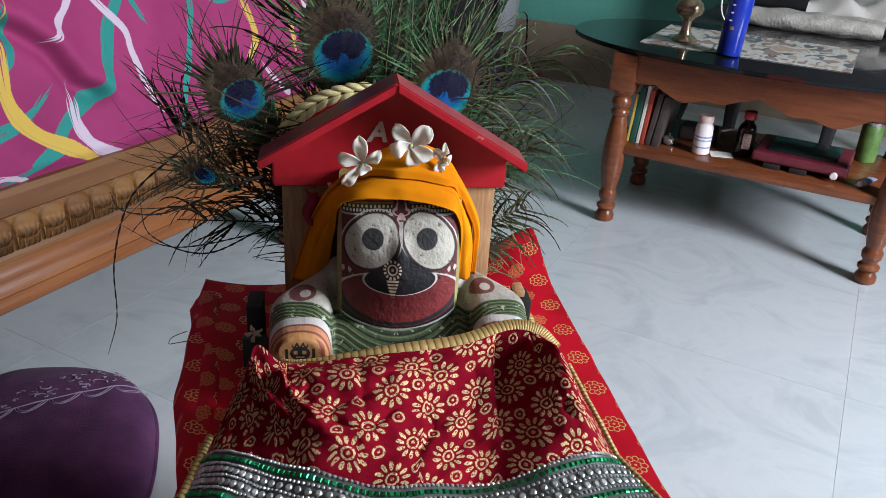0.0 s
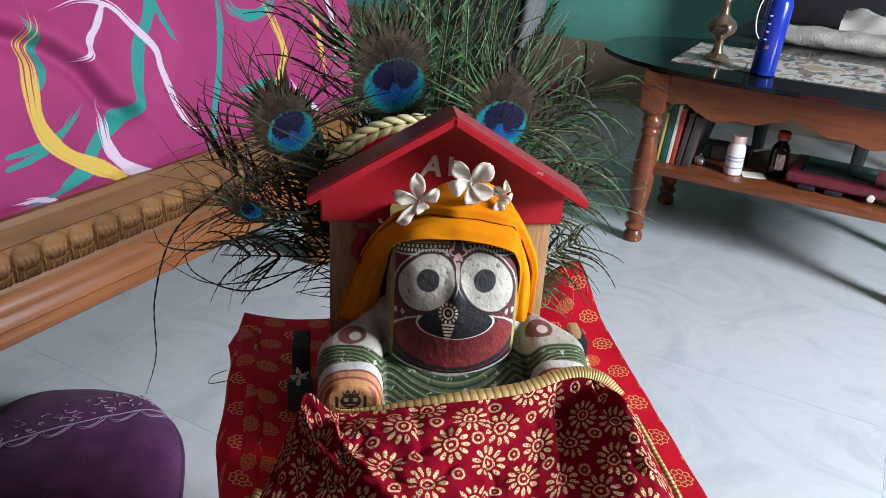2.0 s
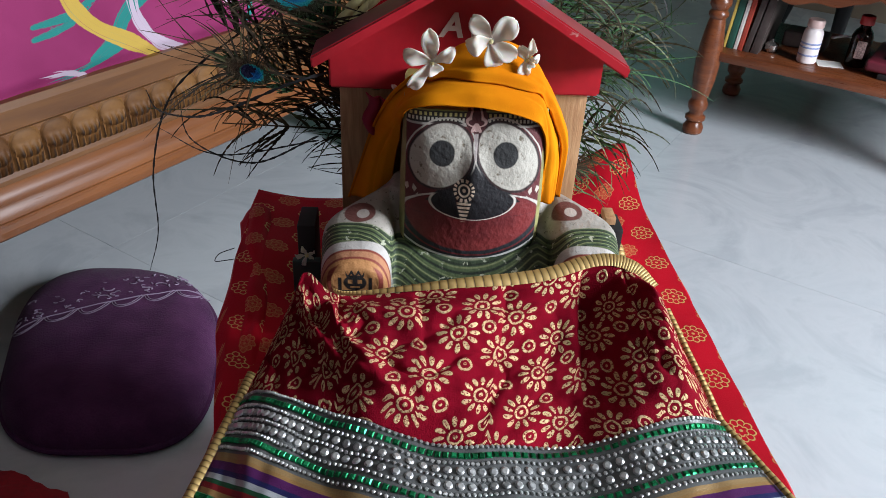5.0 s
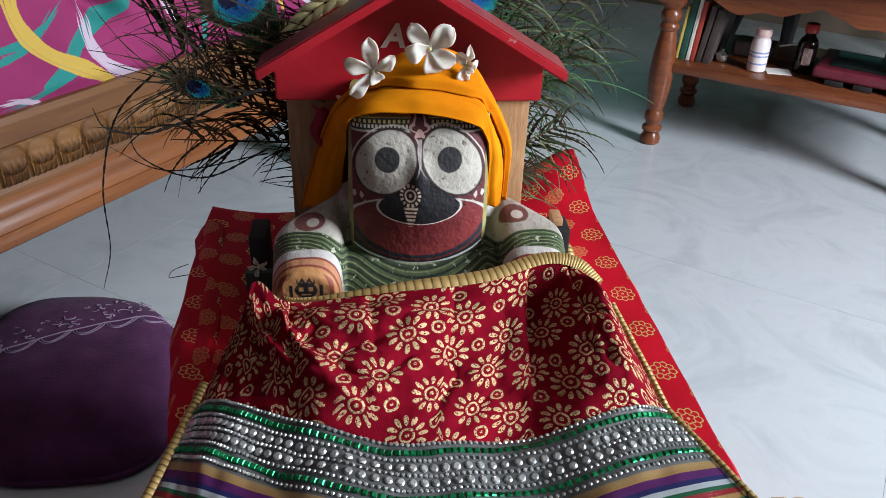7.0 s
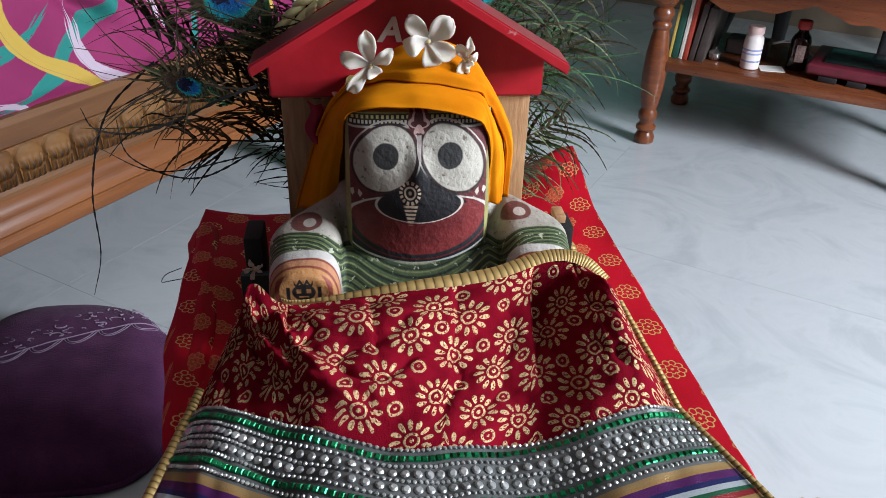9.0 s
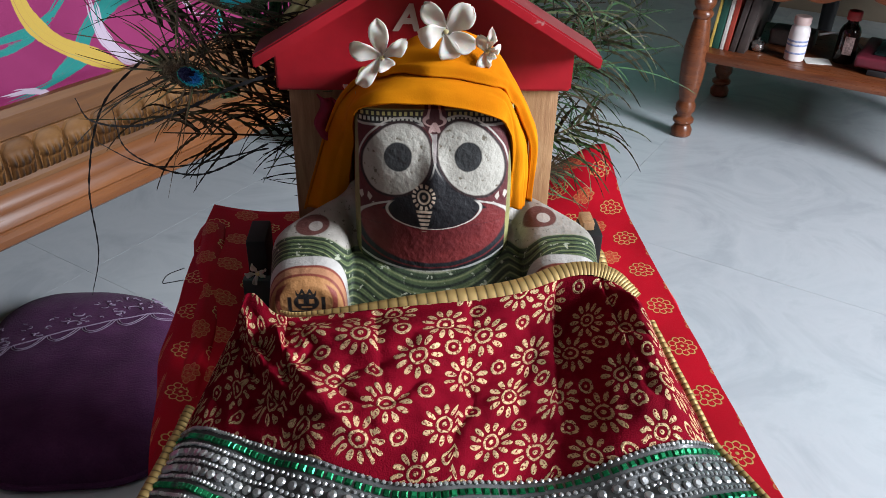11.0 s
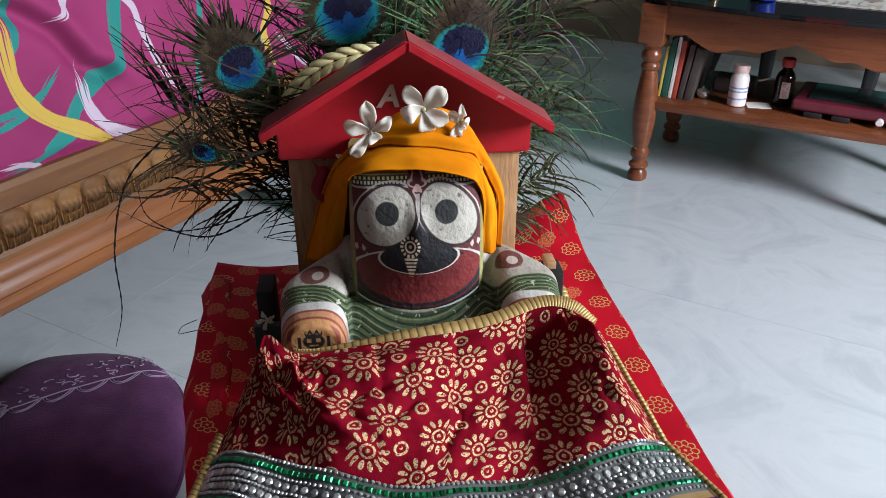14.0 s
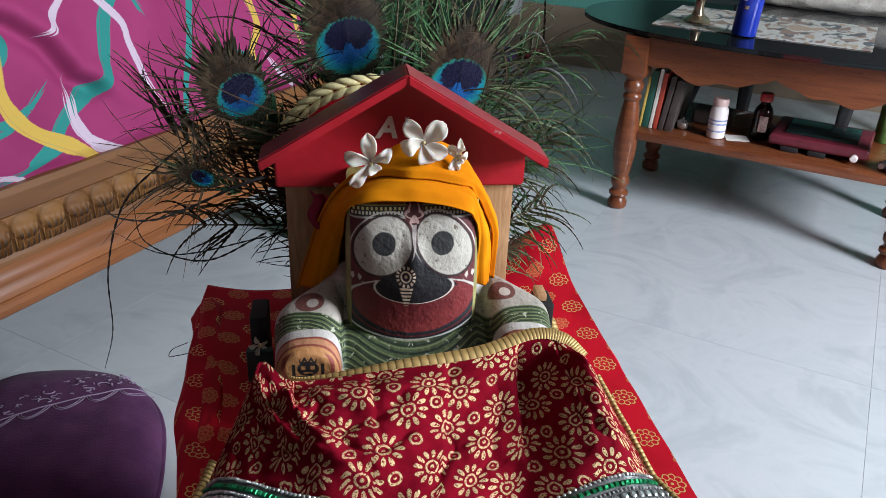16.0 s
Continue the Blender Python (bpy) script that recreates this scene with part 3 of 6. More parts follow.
under = (z - chin_x * chin_x * 0.0096 - 0.4833).step(0.0, 0.0004)
col = p.mix(under, col, p.mix((z * 2000.0).cosine().step(0.0, 0.5), (0.08, 0.11, 0.05), (0.02, 0.03, 0.018)))
# olive side edges
side = ((x - 0.0023).absolute() * -1.0 + 0.0372).step(0.0, 0.0004)
col = p.mix(side, col, p.mix(grime.step(0.5, 0.2), (0.20, 0.19, 0.07), (0.32, 0.30, 0.12)))
p.colour(col).put("Roughness", chip * 0.3 + 0.45).bump(chip * 0.7 + grime * 0.5, 0.0012, 0.85)
M["figure_head"] = p.m

p = Paint("figure_body_paint", 0.6, spec=0.3)
x, y, z = p.axes("Object")
chip = p.noise(220, 4)
grime = p.noise(45, 4)
fleck = p.noise(420, 3)
wob = p.noise(26, 3)
fray = p.noise(260, 3)
yy = y + (wob - 0.5) * 0.003 - (z - 0.49) * 0.15
ax = (x - 0.0035).absolute()
on_arm = 1.0 - ax.step(0.0480, 0.0170)
only_arm = 1.0 - ax.step(0.0445, 0.0015)
cx = (x - 0.0015) / 0.039
w_body = z - (cx * cx).smallest(1.1) * 0.0096 - 0.4842
w_arm = yy + 0.0785 - (ax - 0.060).absolute() * 0.12
w = w_body * (1.0 - on_arm) + w_arm * on_arm
wave = (w * 2300.0 + (wob - 0.5) * 1.0 + (fray - 0.5) * 1.2).cosine() * 0.7 + (w * 5300.0 + (wob - 0.5) * 4.0).cosine() * 0.3
green = p.ramp(wave * 0.5 + 0.5, (0.10, (0.015, 0.022, 0.014)), (0.45, (0.040, 0.062, 0.030)), (0.72, (0.075, 0.105, 0.045)), (0.97, (0.19, 0.21, 0.10)))
green = p.mix(chip.step(0.36, 0.03), green, (0.36, 0.38, 0.28))
col = p.mix(grime.step(0.5, 0.2), (0.40, 0.375, 0.33), (0.255, 0.235, 0.20))
col = p.mix(fleck.step(0.34, 0.04), col, (0.14, 0.12, 0.10))
col = p.mix(w.step(0.0, 0.0007), col, green)
for edge, c in ((-0.0915, (0.44, 0.42, 0.39)), (-0.0975, (0.20, 0.045, 0.03)), (-0.0990, (0.40, 0.19, 0.10)), (-0.1030, (0.20, 0.045, 0.03)), (-0.1045, (0.42, 0.20, 0.075))):
    col = p.mix((yy - edge).step(0.0, 0.0005) * only_arm, col, c)
for sx, sy in ((-0.0600, -0.0680), (0.0590, -0.0630)):
    a, b = (x - sx) / 0.0088, (y - sy) / 0.0078
    col = p.mix((a * a + b * b).root().step(1.0, 0.06), col, (0.12, 0.045, 0.038))
    a, b = (x - sx - 0.0018) / 0.0036, (y - sy + 0.001) / 0.0036
    col = p.mix((a * a + b * b).root().step(1.0, 0.1), col, (0.40, 0.36, 0.32))
for sx in (-0.0605, 0.0680):
    a, b = x - sx, z - 0.4845
    rr = (a * a + b * b).root()
    front = (y + 0.1060).step(0.0, 0.0006)
    col = p.mix(((rr - 0.0140).absolute()).step(0.0012, 0.0004) * front, col, (0.22, 0.045, 0.03))
    gr = ((a / 0.0062) * (a / 0.0062) + (b / 0.0050) * (b / 0.0050)).root()
    eyes = (a.absolute() - 0.0026).absolute().step(0.0012, 0.0003) * (b - 0.0006).absolute().step(0.0013, 0.0003)
    lips = (b + 0.0028).absolute().step(0.0005, 0.0002) * a.absolute().step(0.0026, 0.0003)
    glyph = gr.step(1.0, 0.08) * (1.0 - eyes.biggest(lips) * 0.9)
    glyph = glyph.biggest((b + 0.0056).absolute().step(0.0007, 0.0003) * a.absolute().step(0.0085, 0.0004)).biggest((a.absolute() - 0.0082).absolute().step(0.0010, 0.0004) * (b + 0.001).absolute().step(0.0042, 0.0004))
    glyph = glyph.biggest(((a * 1700.0).cosine() * 0.0014 + b - 0.0052).absolute().step(0.0012, 0.0004) * a.absolute().step(0.0050, 0.0004))
    col = p.mix(glyph * front, col, (0.02, 0.018, 0.018))
p.colour(col).put("Roughness", chip * 0.3 + 0.45).bump(chip * 0.7 + grime * 0.5, 0.0016, 0.9)
M["figure_body"] = p.m


def loft(bm, levels, section, segs, mat):
    """Closed body from sections up its axis; section(k, level) gives a point."""
    rings = [[bm.verts.new(section(2 * math.pi * k / segs, q)) for k in range(segs)] for q in levels]
    faces = []
    for a, b in zip(rings, rings[1:]):
        for k in range(segs):
            faces.append(bm.faces.new((a[k], a[(k + 1) % segs], b[(k + 1) % segs], b[k])))
    faces += [bm.faces.new(rings[0][::-1]), bm.faces.new(rings[-1])]
    for f in faces:
        f.material_index = mat


def squircle(a, n):
    c, s = math.cos(a), math.sin(a)
    k = (abs(c) ** n + abs(s) ** n) ** (-1 / n)
    return c * k, s * k


def head_section(a, z):
    c, s = squircle(a, 7)
    low = smooth_step(0.486, 0.466, z)
    w = lerp(0.0390, 0.0405, smooth_step(0.575, 0.51, z)) * (1 - 0.5 * low * low)
    # unseen back half deepened so the head throws its shadow on the post
    depth = (0.026 if s < 0 else 0.042) * (1 - 0.3 * low)
    x = 0.0025 + c * w
    y = -0.046 + s * depth
    if s < 0:
        f = -s
        y -= f * 0.010 * (1 - c * c) * smooth_step(0.58, 0.50, z) * (1 - low * 0.5)
        nose = 0.42 * math.exp(-((x - 0.0022) / 0.020) ** 2 - ((z - 0.522) / 0.014) ** 2) + 0.5 * math.exp(-((x - 0.0015) / 0.005) ** 2 - ((z - 0.541) / 0.012) ** 2)
        y -= f * 0.009 * nose
        for cx in (-0.016, 0.019):
            y -= f * 0.0025 * math.exp(-(((x - cx) / 0.014) ** 4 + ((z - 0.547) / 0.015) ** 4))
        y += 0.06 * max(0, z - 0.54) * f
    return Vector((x, y, z))


def body_section(a, z):
    c, s = squircle(a, 3.0)
    k = smooth_step(0.512, 0.488, z)
    fore = lerp(0.022, 0.068, smooth_step(0.500, 0.466, z)) if s < 0 else lerp(0.020, 0.030, k)
    return Vector((0.003 + c * lerp(0.046, 0.064, k), -0.040 + s * fore, z))


def arm_section(a, q, cx):
    c, s = squircle(a, lerp(5.0, 2.4, q))
    inner = c if cx < 0 else -c
    y = lerp(-0.050 + 0.017 * inner, -0.1085, q)
    top = 0.5200 + 0.225 * y - 0.006 * smooth_step(0.12, 0.0, q) + 0.003 * inner * (1 - q)
    low = 0.4520
    end = 1 - 0.10 * smooth_step(0.93, 1.0, q)
    return Vector((cx + c * lerp(0.0215, 0.0190, q) * end, y, (top + low) / 2 + s * (top - low) / 2 * end))


def fused(bm, size, rounds):
    """The closed bodies of a mesh grown together and smoothed, as a carver leaves them."""
    me = bpy.data.meshes.new("fused")
    bm.to_mesh(me)
    bm.free()
    tmp = bpy.data.objects.new("fused", me)
    scene.collection.objects.link(tmp)
    md = tmp.modifiers.new("fuse", "REMESH")
    md.mode, md.voxel_size = "VOXEL", size
    md = tmp.modifiers.new("soften", "SMOOTH")
    md.factor, md.iterations = 0.5, rounds
    res = bpy.data.meshes.new_from_object(tmp.evaluated_get(bpy.context.evaluated_depsgraph_get()))
    bpy.data.objects.remove(tmp)
    return res


bm = bmesh.new()
loft(bm, [TOP + 0.004 + (0.512 - TOP - 0.004) * (k / 24) for k in range(25)], body_section, 72, 0)
loft(bm, [k / 24 for k in range(25)], lambda a, q: arm_section(a, q, -0.0605), 48, 0)
loft(bm, [k / 24 for k in range(25)], lambda a, q: arm_section(a, q, 0.0680), 48, 0)
trunk = fused(bm, 0.0015, 6)
bm = bmesh.new()
bm.from_mesh(trunk)
for f in bm.faces:
    f.material_index = 1
loft(bm, [0.466 + 0.0023 * k for k in range(46)], head_section, 120, 0)
FIT = Matrix.Translation((-0.025, -0.474, 0.73)) @ Matrix.Scale(1.022, 4) @ Matrix.Translation((0.025, 0.474, -0.73))
figure = tagged(solid("figurine", bm, [M["figure_head"], M["figure_body"]], FIT, angle=60), "painted wooden folk figurine with large round white eyes", "figurine")

# dark blocks of the little seat on both sides of the figure
for lo, hi, tail in (((-0.100, -0.046, B), (-0.089, -0.022, 0.482), "dark wooden seat block beside the figure"), ((0.091, -0.035, B), (0.103, -0.014, 0.478), "dark blue-grey seat block beside the figure")):
    seat = thing("seat_block", tail, "block", group="blocks of the little seat")
    part("block", box(lo, (hi[0], hi[1], hi[2]), 0.0015), M["black_paint"], seat)
    part("ledge", box((lo[0] - 0.003, lo[1] - 0.006, B + 0.001), (hi[0] + 0.003, lo[1] - 0.0005, hi[2] - 0.022), 0.001), plain("green_paint", (0.03, 0.06, 0.055), 0.5), seat)
part("top_rail", box((0.0915, -0.030, 0.4781), (0.0985, -0.016, 0.4835), 0.001), M["shrine_wood"], seat, "light wooden rail end")

# ---- orange turban cloth ----
front = curve_through([(-0.0440, -0.0170, 0.4930), (-0.0395, -0.0300, 0.5320), (-0.0345, -0.0660, 0.5680), (0.0, -0.0720, 0.5722), (0.0320, -0.0690, 0.5645), (0.0395, -0.0630, 0.5560), (0.0435, -0.0580, 0.5320), (0.0445, -0.0560, 0.5080)], 161)
back = curve_through([(-0.0715, -0.0020, 0.4800), (-0.0560, -0.0070, 0.5300), (-0.0420, -0.0280, 0.5590), (-0.0240, -0.0340, 0.5780), (-0.0040, -0.0360, 0.5930), (0.0140, -0.0360, 0.5955), (0.0320, -0.0360, 0.5870), (0.0450, -0.0360, 0.5650), (0.0545, -0.0340, 0.5430), (0.0550, -0.0340, 0.5060)], 161)
# where the upper layer comes out from under the front roll, by the way round the head
TUCK = ((0.0, 1.3), (0.24, 1.15), (0.36, 0.62), (0.45, 0.42), (0.58, 0.40), (0.70, 0.50), (0.80, 0.66), (0.90, 0.72), (1.0, 0.80))


def tuck_at(s):
    for (a, b), (c, d) in zip(TUCK, TUCK[1:]):
        if s <= c:
            return lerp(b, d, smooth_step(a, c, s))
    return 0.8


def turban_place(s, t, lift):
    i = min(160, int(round(s * 160)))
    a, b = front[i], back[i]
    out = Vector((a.x - 0.003, -0.35 * 0.03, a.z - 0.53)).normalized()
    pull = -0.0009 * math.exp(-((t - 0.20 - 0.18 * math.sin(s * 4.4)) / 0.035) ** 2) * smooth_step(0.45, 0.7, s)
    pull -= 0.0008 * math.exp(-((t - 0.72 + 0.25 * s) / 0.03) ** 2) * smooth_step(0.3, 0.5, s)
    pull -= 0.0022 * math.exp(-((t - 0.45 - 0.1 * math.sin(s * 20)) / 0.05) ** 2) * smooth_step(0.22, 0.1, s)
    wr = 0.0014 * noise.noise(Vector((s * 7, t * 3, 3))) + 0.0004 * noise.noise(Vector((s * 22, t * 9, 7)))
    mid = a.lerp(b, t) + Vector((0, -0.006 * math.sin(math.pi * min(1, t)), 0))
    return mid + out * (lift * (0.35 + 0.65 * smooth_step(0.12, 0.4, s)) + pull + wr)


def roll_place(s, q):
    tc = min(1.0, tuck_at(s) + 0.16)
    return turban_place(s, q * tc, 0.0026 * smooth_step(-0.02, 0.35, q) - 0.0022 * smooth_step(0.55, 0.85, q))


def crown_place(s, q):
    tc = min(0.94, tuck_at(s))
    return turban_place(s, lerp(tc, 1.0, q), 0.0024 + 0.0032 * smooth_step(0.0, 0.14, q) - 0.0034 * smooth_step(0.4, 1.0, q))


turban = thing("turban", "orange cotton cloth wound round the figure's head", "cloth")
for name, place in (("front_roll", roll_place), ("crown_cloth", crown_place)):
    m = part(name, sheet(160, 40, place, 0.2, 0.05), M["turban"], turban, angle=70).modifiers.new("thick", "SOLIDIFY")
    m.thickness, m.offset = 0.0014, -1

# ---- white flowers ----
def flower(cx, cy, cz, petals, label):
    ob = thing("white_flower", label, "flower", pose(cx, cy, cz), group="white flowers on the turban")
    for ang, length, width, cup, curl, tilt in petals:
        at = pose(0, 0, 0, 90, 0, 0) @ pose(0, 0, 0, 0, 0, ang) @ pose(0, 0, 0, tilt, 0, 0)
        pt = part("petal", petal_bm(length, width, cup, curl, 12, 8), M["petal"], ob, at=at)
        md = pt.modifiers.new("thick", "SOLIDIFY")
        md.thickness, md.offset = 0.0007, 0
    part("heart", leaf_bm(0.0030, 0.0030, 0.0030), M["cream_petal"], ob)
    return ob


flower(0.0075, -0.058, 0.6030, [(40, 0.0178, 0.0098, 0.45, 0.5, 4), (-43, 0.0178, 0.0125, 0.5, 0.35, 10), (-122, 0.0172, 0.0098, 0.5, 0.5, 2), (190, 0.0180, 0.0104, 0.4, 1.3, -4), (96, 0.0165, 0.0112, 0.5, 1.5, 8)],
       "fresh white five-petalled flower resting on the orange turban")
flower(-0.0225, -0.058, 0.5905, [(7, 0.0200, 0.0092, 0.55, 0.55, 6), (70, 0.0180, 0.0092, 0.6, 0.8, 2), (140, 0.0215, 0.0078, 0.6, 0.9, 0), (208, 0.0085, 0.0085, 0.5, 1.6, 4), (-56, 0.0165, 0.0068, 0.8, 1.0, 8)],
       "white five-petalled flower lying on its side on the turban")
flower(0.0275, -0.056, 0.5930, [(-12, 0.0150, 0.0048, 0.8, 2.0, 8), (28, 0.0095, 0.0062, 0.6, 0.7, 6), (165, 0.0105, 0.0072, 0.5, 0.6, 0), (-70, 0.0095, 0.0040, 0.9, 2.2, 12), (-150, 0.0065, 0.0050, 0.7, 1.2, 0)],
       "wilted curled white flower on the orange turban")
flower(-0.0935, -0.054, 0.4660, [(20, 0.008, 0.0024, 0.8, 0.9, 10), (-60, 0.006, 0.0022, 0.8, 0.9, 0), (160, 0.009, 0.0024, 0.8, 0.8, 0), (95, 0.008, 0.0024, 0.7, 0.8, 0), (-120, 0.005, 0.0022, 0.7, 0.7, 0)],
       "small withered cream flower on the dark block")

# ---- brocade wrap over the figure's lap ----
TOPLINE = curve_through([(-0.093, -0.112, 0.478), (-0.085, -0.112, 0.493), (-0.072, -0.121, 0.487), (-0.054, -0.120, 0.4850), (-0.010, -0.118, 0.4900), (0.038, -0.109, 0.4905), (0.071, -0.099, 0.495), (0.090, -0.101, 0.493), (0.102, -0.110, 0.484)], 121)
HEMLINE = curve_through([(-0.114, -0.158, 0.446), (-0.104, -0.161, 0.456), (-0.085, -0.171, 0.457), (-0.055, -0.184, 0.4555), (-0.015, -0.1955, 0.452), (0.020, -0.194, 0.4525), (0.062, -0.190, 0.453), (0.100, -0.178, 0.453), (0.128, -0.170, 0.445)], 121)
ENDLINE = curve_through([(-0.130, -0.226, 0.437), (-0.115, -0.236, 0.440), (-0.090, -0.247, 0.441), (-0.055, -0.259, 0.440), (-0.016, -0.269, 0.439), (0.025, -0.268, 0.440), (0.068, -0.263, 0.440), (0.112, -0.251, 0.440), (0.160, -0.236, 0.437)], 121)
HEM = 0.56


def along(line, s):
    k = s * 120
    i = min(119, int(k))
    return line[i].lerp(line[i + 1], k - i)


def ridge(x, c, w):
    d = abs(x - c) / w
    return math.exp(-d * d)


def pleat(s, b):
    """Height of the slack cloth: creases and crests that wander from the upper edge (b = 0) to the hem (b = 1)."""
    knots = [(0.0, 0.002), (lerp(0.05, 0.13, b), -0.0055), (lerp(0.385, 0.40, b), 0.0100), (lerp(0.60, 0.575, b), 0.0030),
             (lerp(0.765, 0.70, b), -0.0110), (lerp(0.925, 0.945, b), 0.0230), (1.0, 0.001)]
    s = min(1, max(0, s))
    for (s0, h0), (s1, h1) in zip(knots, knots[1:]):
        if s <= s1:
            return lerp(h0, h1, (s - s0) / max(1e-6, s1 - s0))
    return 0.0


def brocade_place(s, t):
    a, b, c = along(TOPLINE, s), along(HEMLINE, s), along(ENDLINE, s)
    q = a.lerp(b, t / HEM) if t < HEM else b.lerp(c, (t - HEM) / (1 - HEM))
    env = math.sin(math.pi * min(1, max(0, s))) ** 0.4
    mid = smooth_step(0.0, 0.18, t)
    low = 1 - 0.65 * smooth_step(0.45, 0.75, t)
    b = min(1, t / HEM)
    full = smooth_step(0.0, 0.13, t) * (1 - 0.72 * smooth_step(0.40, 0.66, t))
    h = sum(pleat(s + 0.008 * d, b) for d in range(-5, 6)) / 11 * full
    h += 0.004 * ridge(s, 0.075 + 0.02 * t, 0.03) * (1 - smooth_step(0.1, 0.5, t))
    upper = smooth_step(0.03, 0.12, t) * (1 - smooth_step(0.30, 0.52, t))
    h += 0.0036 * ridge(s, 0.045 + 0.85 * t, 0.030) * upper - 0.0020 * ridge(s, -0.020 + 0.85 * t, 0.026) * upper
    h += 0.0030 * ridge(s, 0.230 + 0.45 * t, 0.018) * upper
    for c, lean, deep in ((0.285, 0.16, 0.0030), (0.455, 0.05, 0.0022), (0.575, 0.02, 0.0030), (0.715, 0.03, 0.0045), (0.83, 0.10, 0.0020)):
        d = s - c - lean * t
        h -= deep * math.exp(-abs(d) / (0.004 if d < 0 else 0.028)) * smooth_step(0.0, 0.03, t) * (1 - smooth_step(0.14, 0.48, t))
    h += 0.0030 * noise.noise(Vector((s * 9, t * 6, 1.7))) * env * mid + 0.0015 * noise.noise(Vector((s * 22, t * 14, 4.1))) * mid - 0.0022 * (1 - abs(noise.noise(Vector((s * 9, t * 7, 7.3))))) ** 7 * mid * (1 - smooth_step(0.40, 0.55, t)) + 0.0006 * noise.noise(Vector((s * 60, t * 40, 9.1))) * mid * (1 - smooth_step(0.40, 0.55, t))
    h += 0.0028 * math.sin(s * 31 + 2 * math.sin(t * 3)) * smooth_step(0.5, 0.8, t) * 0.6
    q = q + Vector((0, -0.40, 0.92)) * h * env * 1.5
    q.z = max(q.z, TOP + 0.0065 + 0.003 * env)
    return q


wrap = tagged(new("brocade_wrap"), "dark red brocade wrap with gold flowers and a sequinned hem", "cloth")


def true_uv(bm, nu, nv):
    """Lays the uv map of a grid out in metres along the cloth itself."""
    bm.verts.ensure_lookup_table()
    at = np.array([v.co for v in bm.verts]).reshape(nv + 1, nu + 1, 3)
    along_u = np.cumsum(np.linalg.norm(np.diff(at, axis=1, prepend=at[:, :1]), axis=2), axis=1)
    along_u -= along_u[:, nu // 2:nu // 2 + 1]
    along_u = along_u * 0.55 + 0.45 * np.linspace(along_u[:, 0].mean(), along_u[:, -1].mean(), nu + 1)[None]
    along_v = np.cumsum(np.linalg.norm(np.diff(at, axis=0, prepend=at[:1]), axis=2), axis=0)
    flat = np.stack([along_u, along_v], 2).reshape(-1, 2)
    layer = bm.loops.layers.uv.active
    bm.verts.index_update()
    for f in bm.faces:
        for lp in f.loops:
            lp[layer].uv = flat[lp.vert.index]
    return bm


body = part("cloth", true_uv(sheet(240, 120, lambda s, t: brocade_place(s, t * HEM), 1, 1), 240, 120), M["brocade"], wrap, "dark red velvet printed with gold flowers")
m = body.modifiers.new("thick", "SOLIDIFY")
m.thickness, m.offset = 0.0015, -1
hem = part("hem", sheet(170, 50, lambda s, t: brocade_place(s, lerp(HEM, 1, t)) + Vector((0, -0.0004, 0.0006)), 0.26, 0.075), M["hem_ribbon"], wrap, "striped ribbon hem")
m = hem.modifiers.new("thick", "SOLIDIFY")
m.thickness, m.offset = 0.0015, -1


def surface(s, t):
    q = brocade_place(s, t)
    du, dv = brocade_place(min(1, s + 0.004), t) - brocade_place(max(0, s - 0.004), t), brocade_place(s, t + 0.004) - brocade_place(s, t - 0.004)
    nrm = dv.cross(du).normalized()
    if nrm.z < 0:
        nrm = -nrm
    return q, du.normalized(), nrm


def sequins(name, rows, size, n, m, sides, label, dome=0.5):
    bm = bmesh.new()
    rnd = random.Random(len(name) * 7 + n)
    for t in rows:
        for k in range(n):
            q, du, nrm = surface((k + 0.5) / n, t)
            nrm = (nrm + Vector((rnd.uniform(-0.11, 0.11), rnd.uniform(-0.11, 0.11), 0))).normalized()
            du = (du - nrm * du.dot(nrm)).normalized()
            dv = nrm.cross(du)
            c = q + nrm * 0.0012
            off = math.pi / sides
            outer = [bm.verts.new(c + (du * math.cos(2 * math.pi * j / sides + off) + dv * math.sin(2 * math.pi * j / sides + off)) * size) for j in range(sides)]
            inner = [bm.verts.new(c + nrm * size * dome + (du * math.cos(2 * math.pi * j / sides + off) + dv * math.sin(2 * math.pi * j / sides + off)) * size * 0.6) for j in range(sides)]
            for j in range(sides):
                bm.faces.new((outer[j], outer[(j + 1) % sides], inner[(j + 1) % sides], inner[j]))
            bm.faces.new(inner)
    return tagged(part(name, bm, m, wrap, label, smooth=False), kind="stuff")


T = lambda d: HEM + d * 1.13 / 0.076 * (1 - HEM)
sequins("disc_trim", (T(0.0120), T(0.0188)), 0.0021, 54, M["sequin_silver"], 10, "rows of round silver mirror sequins", 0.35)
sequins("bead_trim", (T(0.0010), T(0.0084), T(0.0154), T(0.0224), T(0.0300)), 0.0011, 112, M["sequin_silver"], 6, "rows of fine silver beads")
sequins("sequin_trim", (T(0.0048), T(0.0262)), 0.0021, 84, M["sequin_green"], 4, "rows of square green sequins", 0.3)
sequins("sequin_trim", (T(0.0545), T(0.0590), T(0.0635)), 0.0021, 84, M["sequin_green"], 4, "outer row of square green sequins", 0.3)


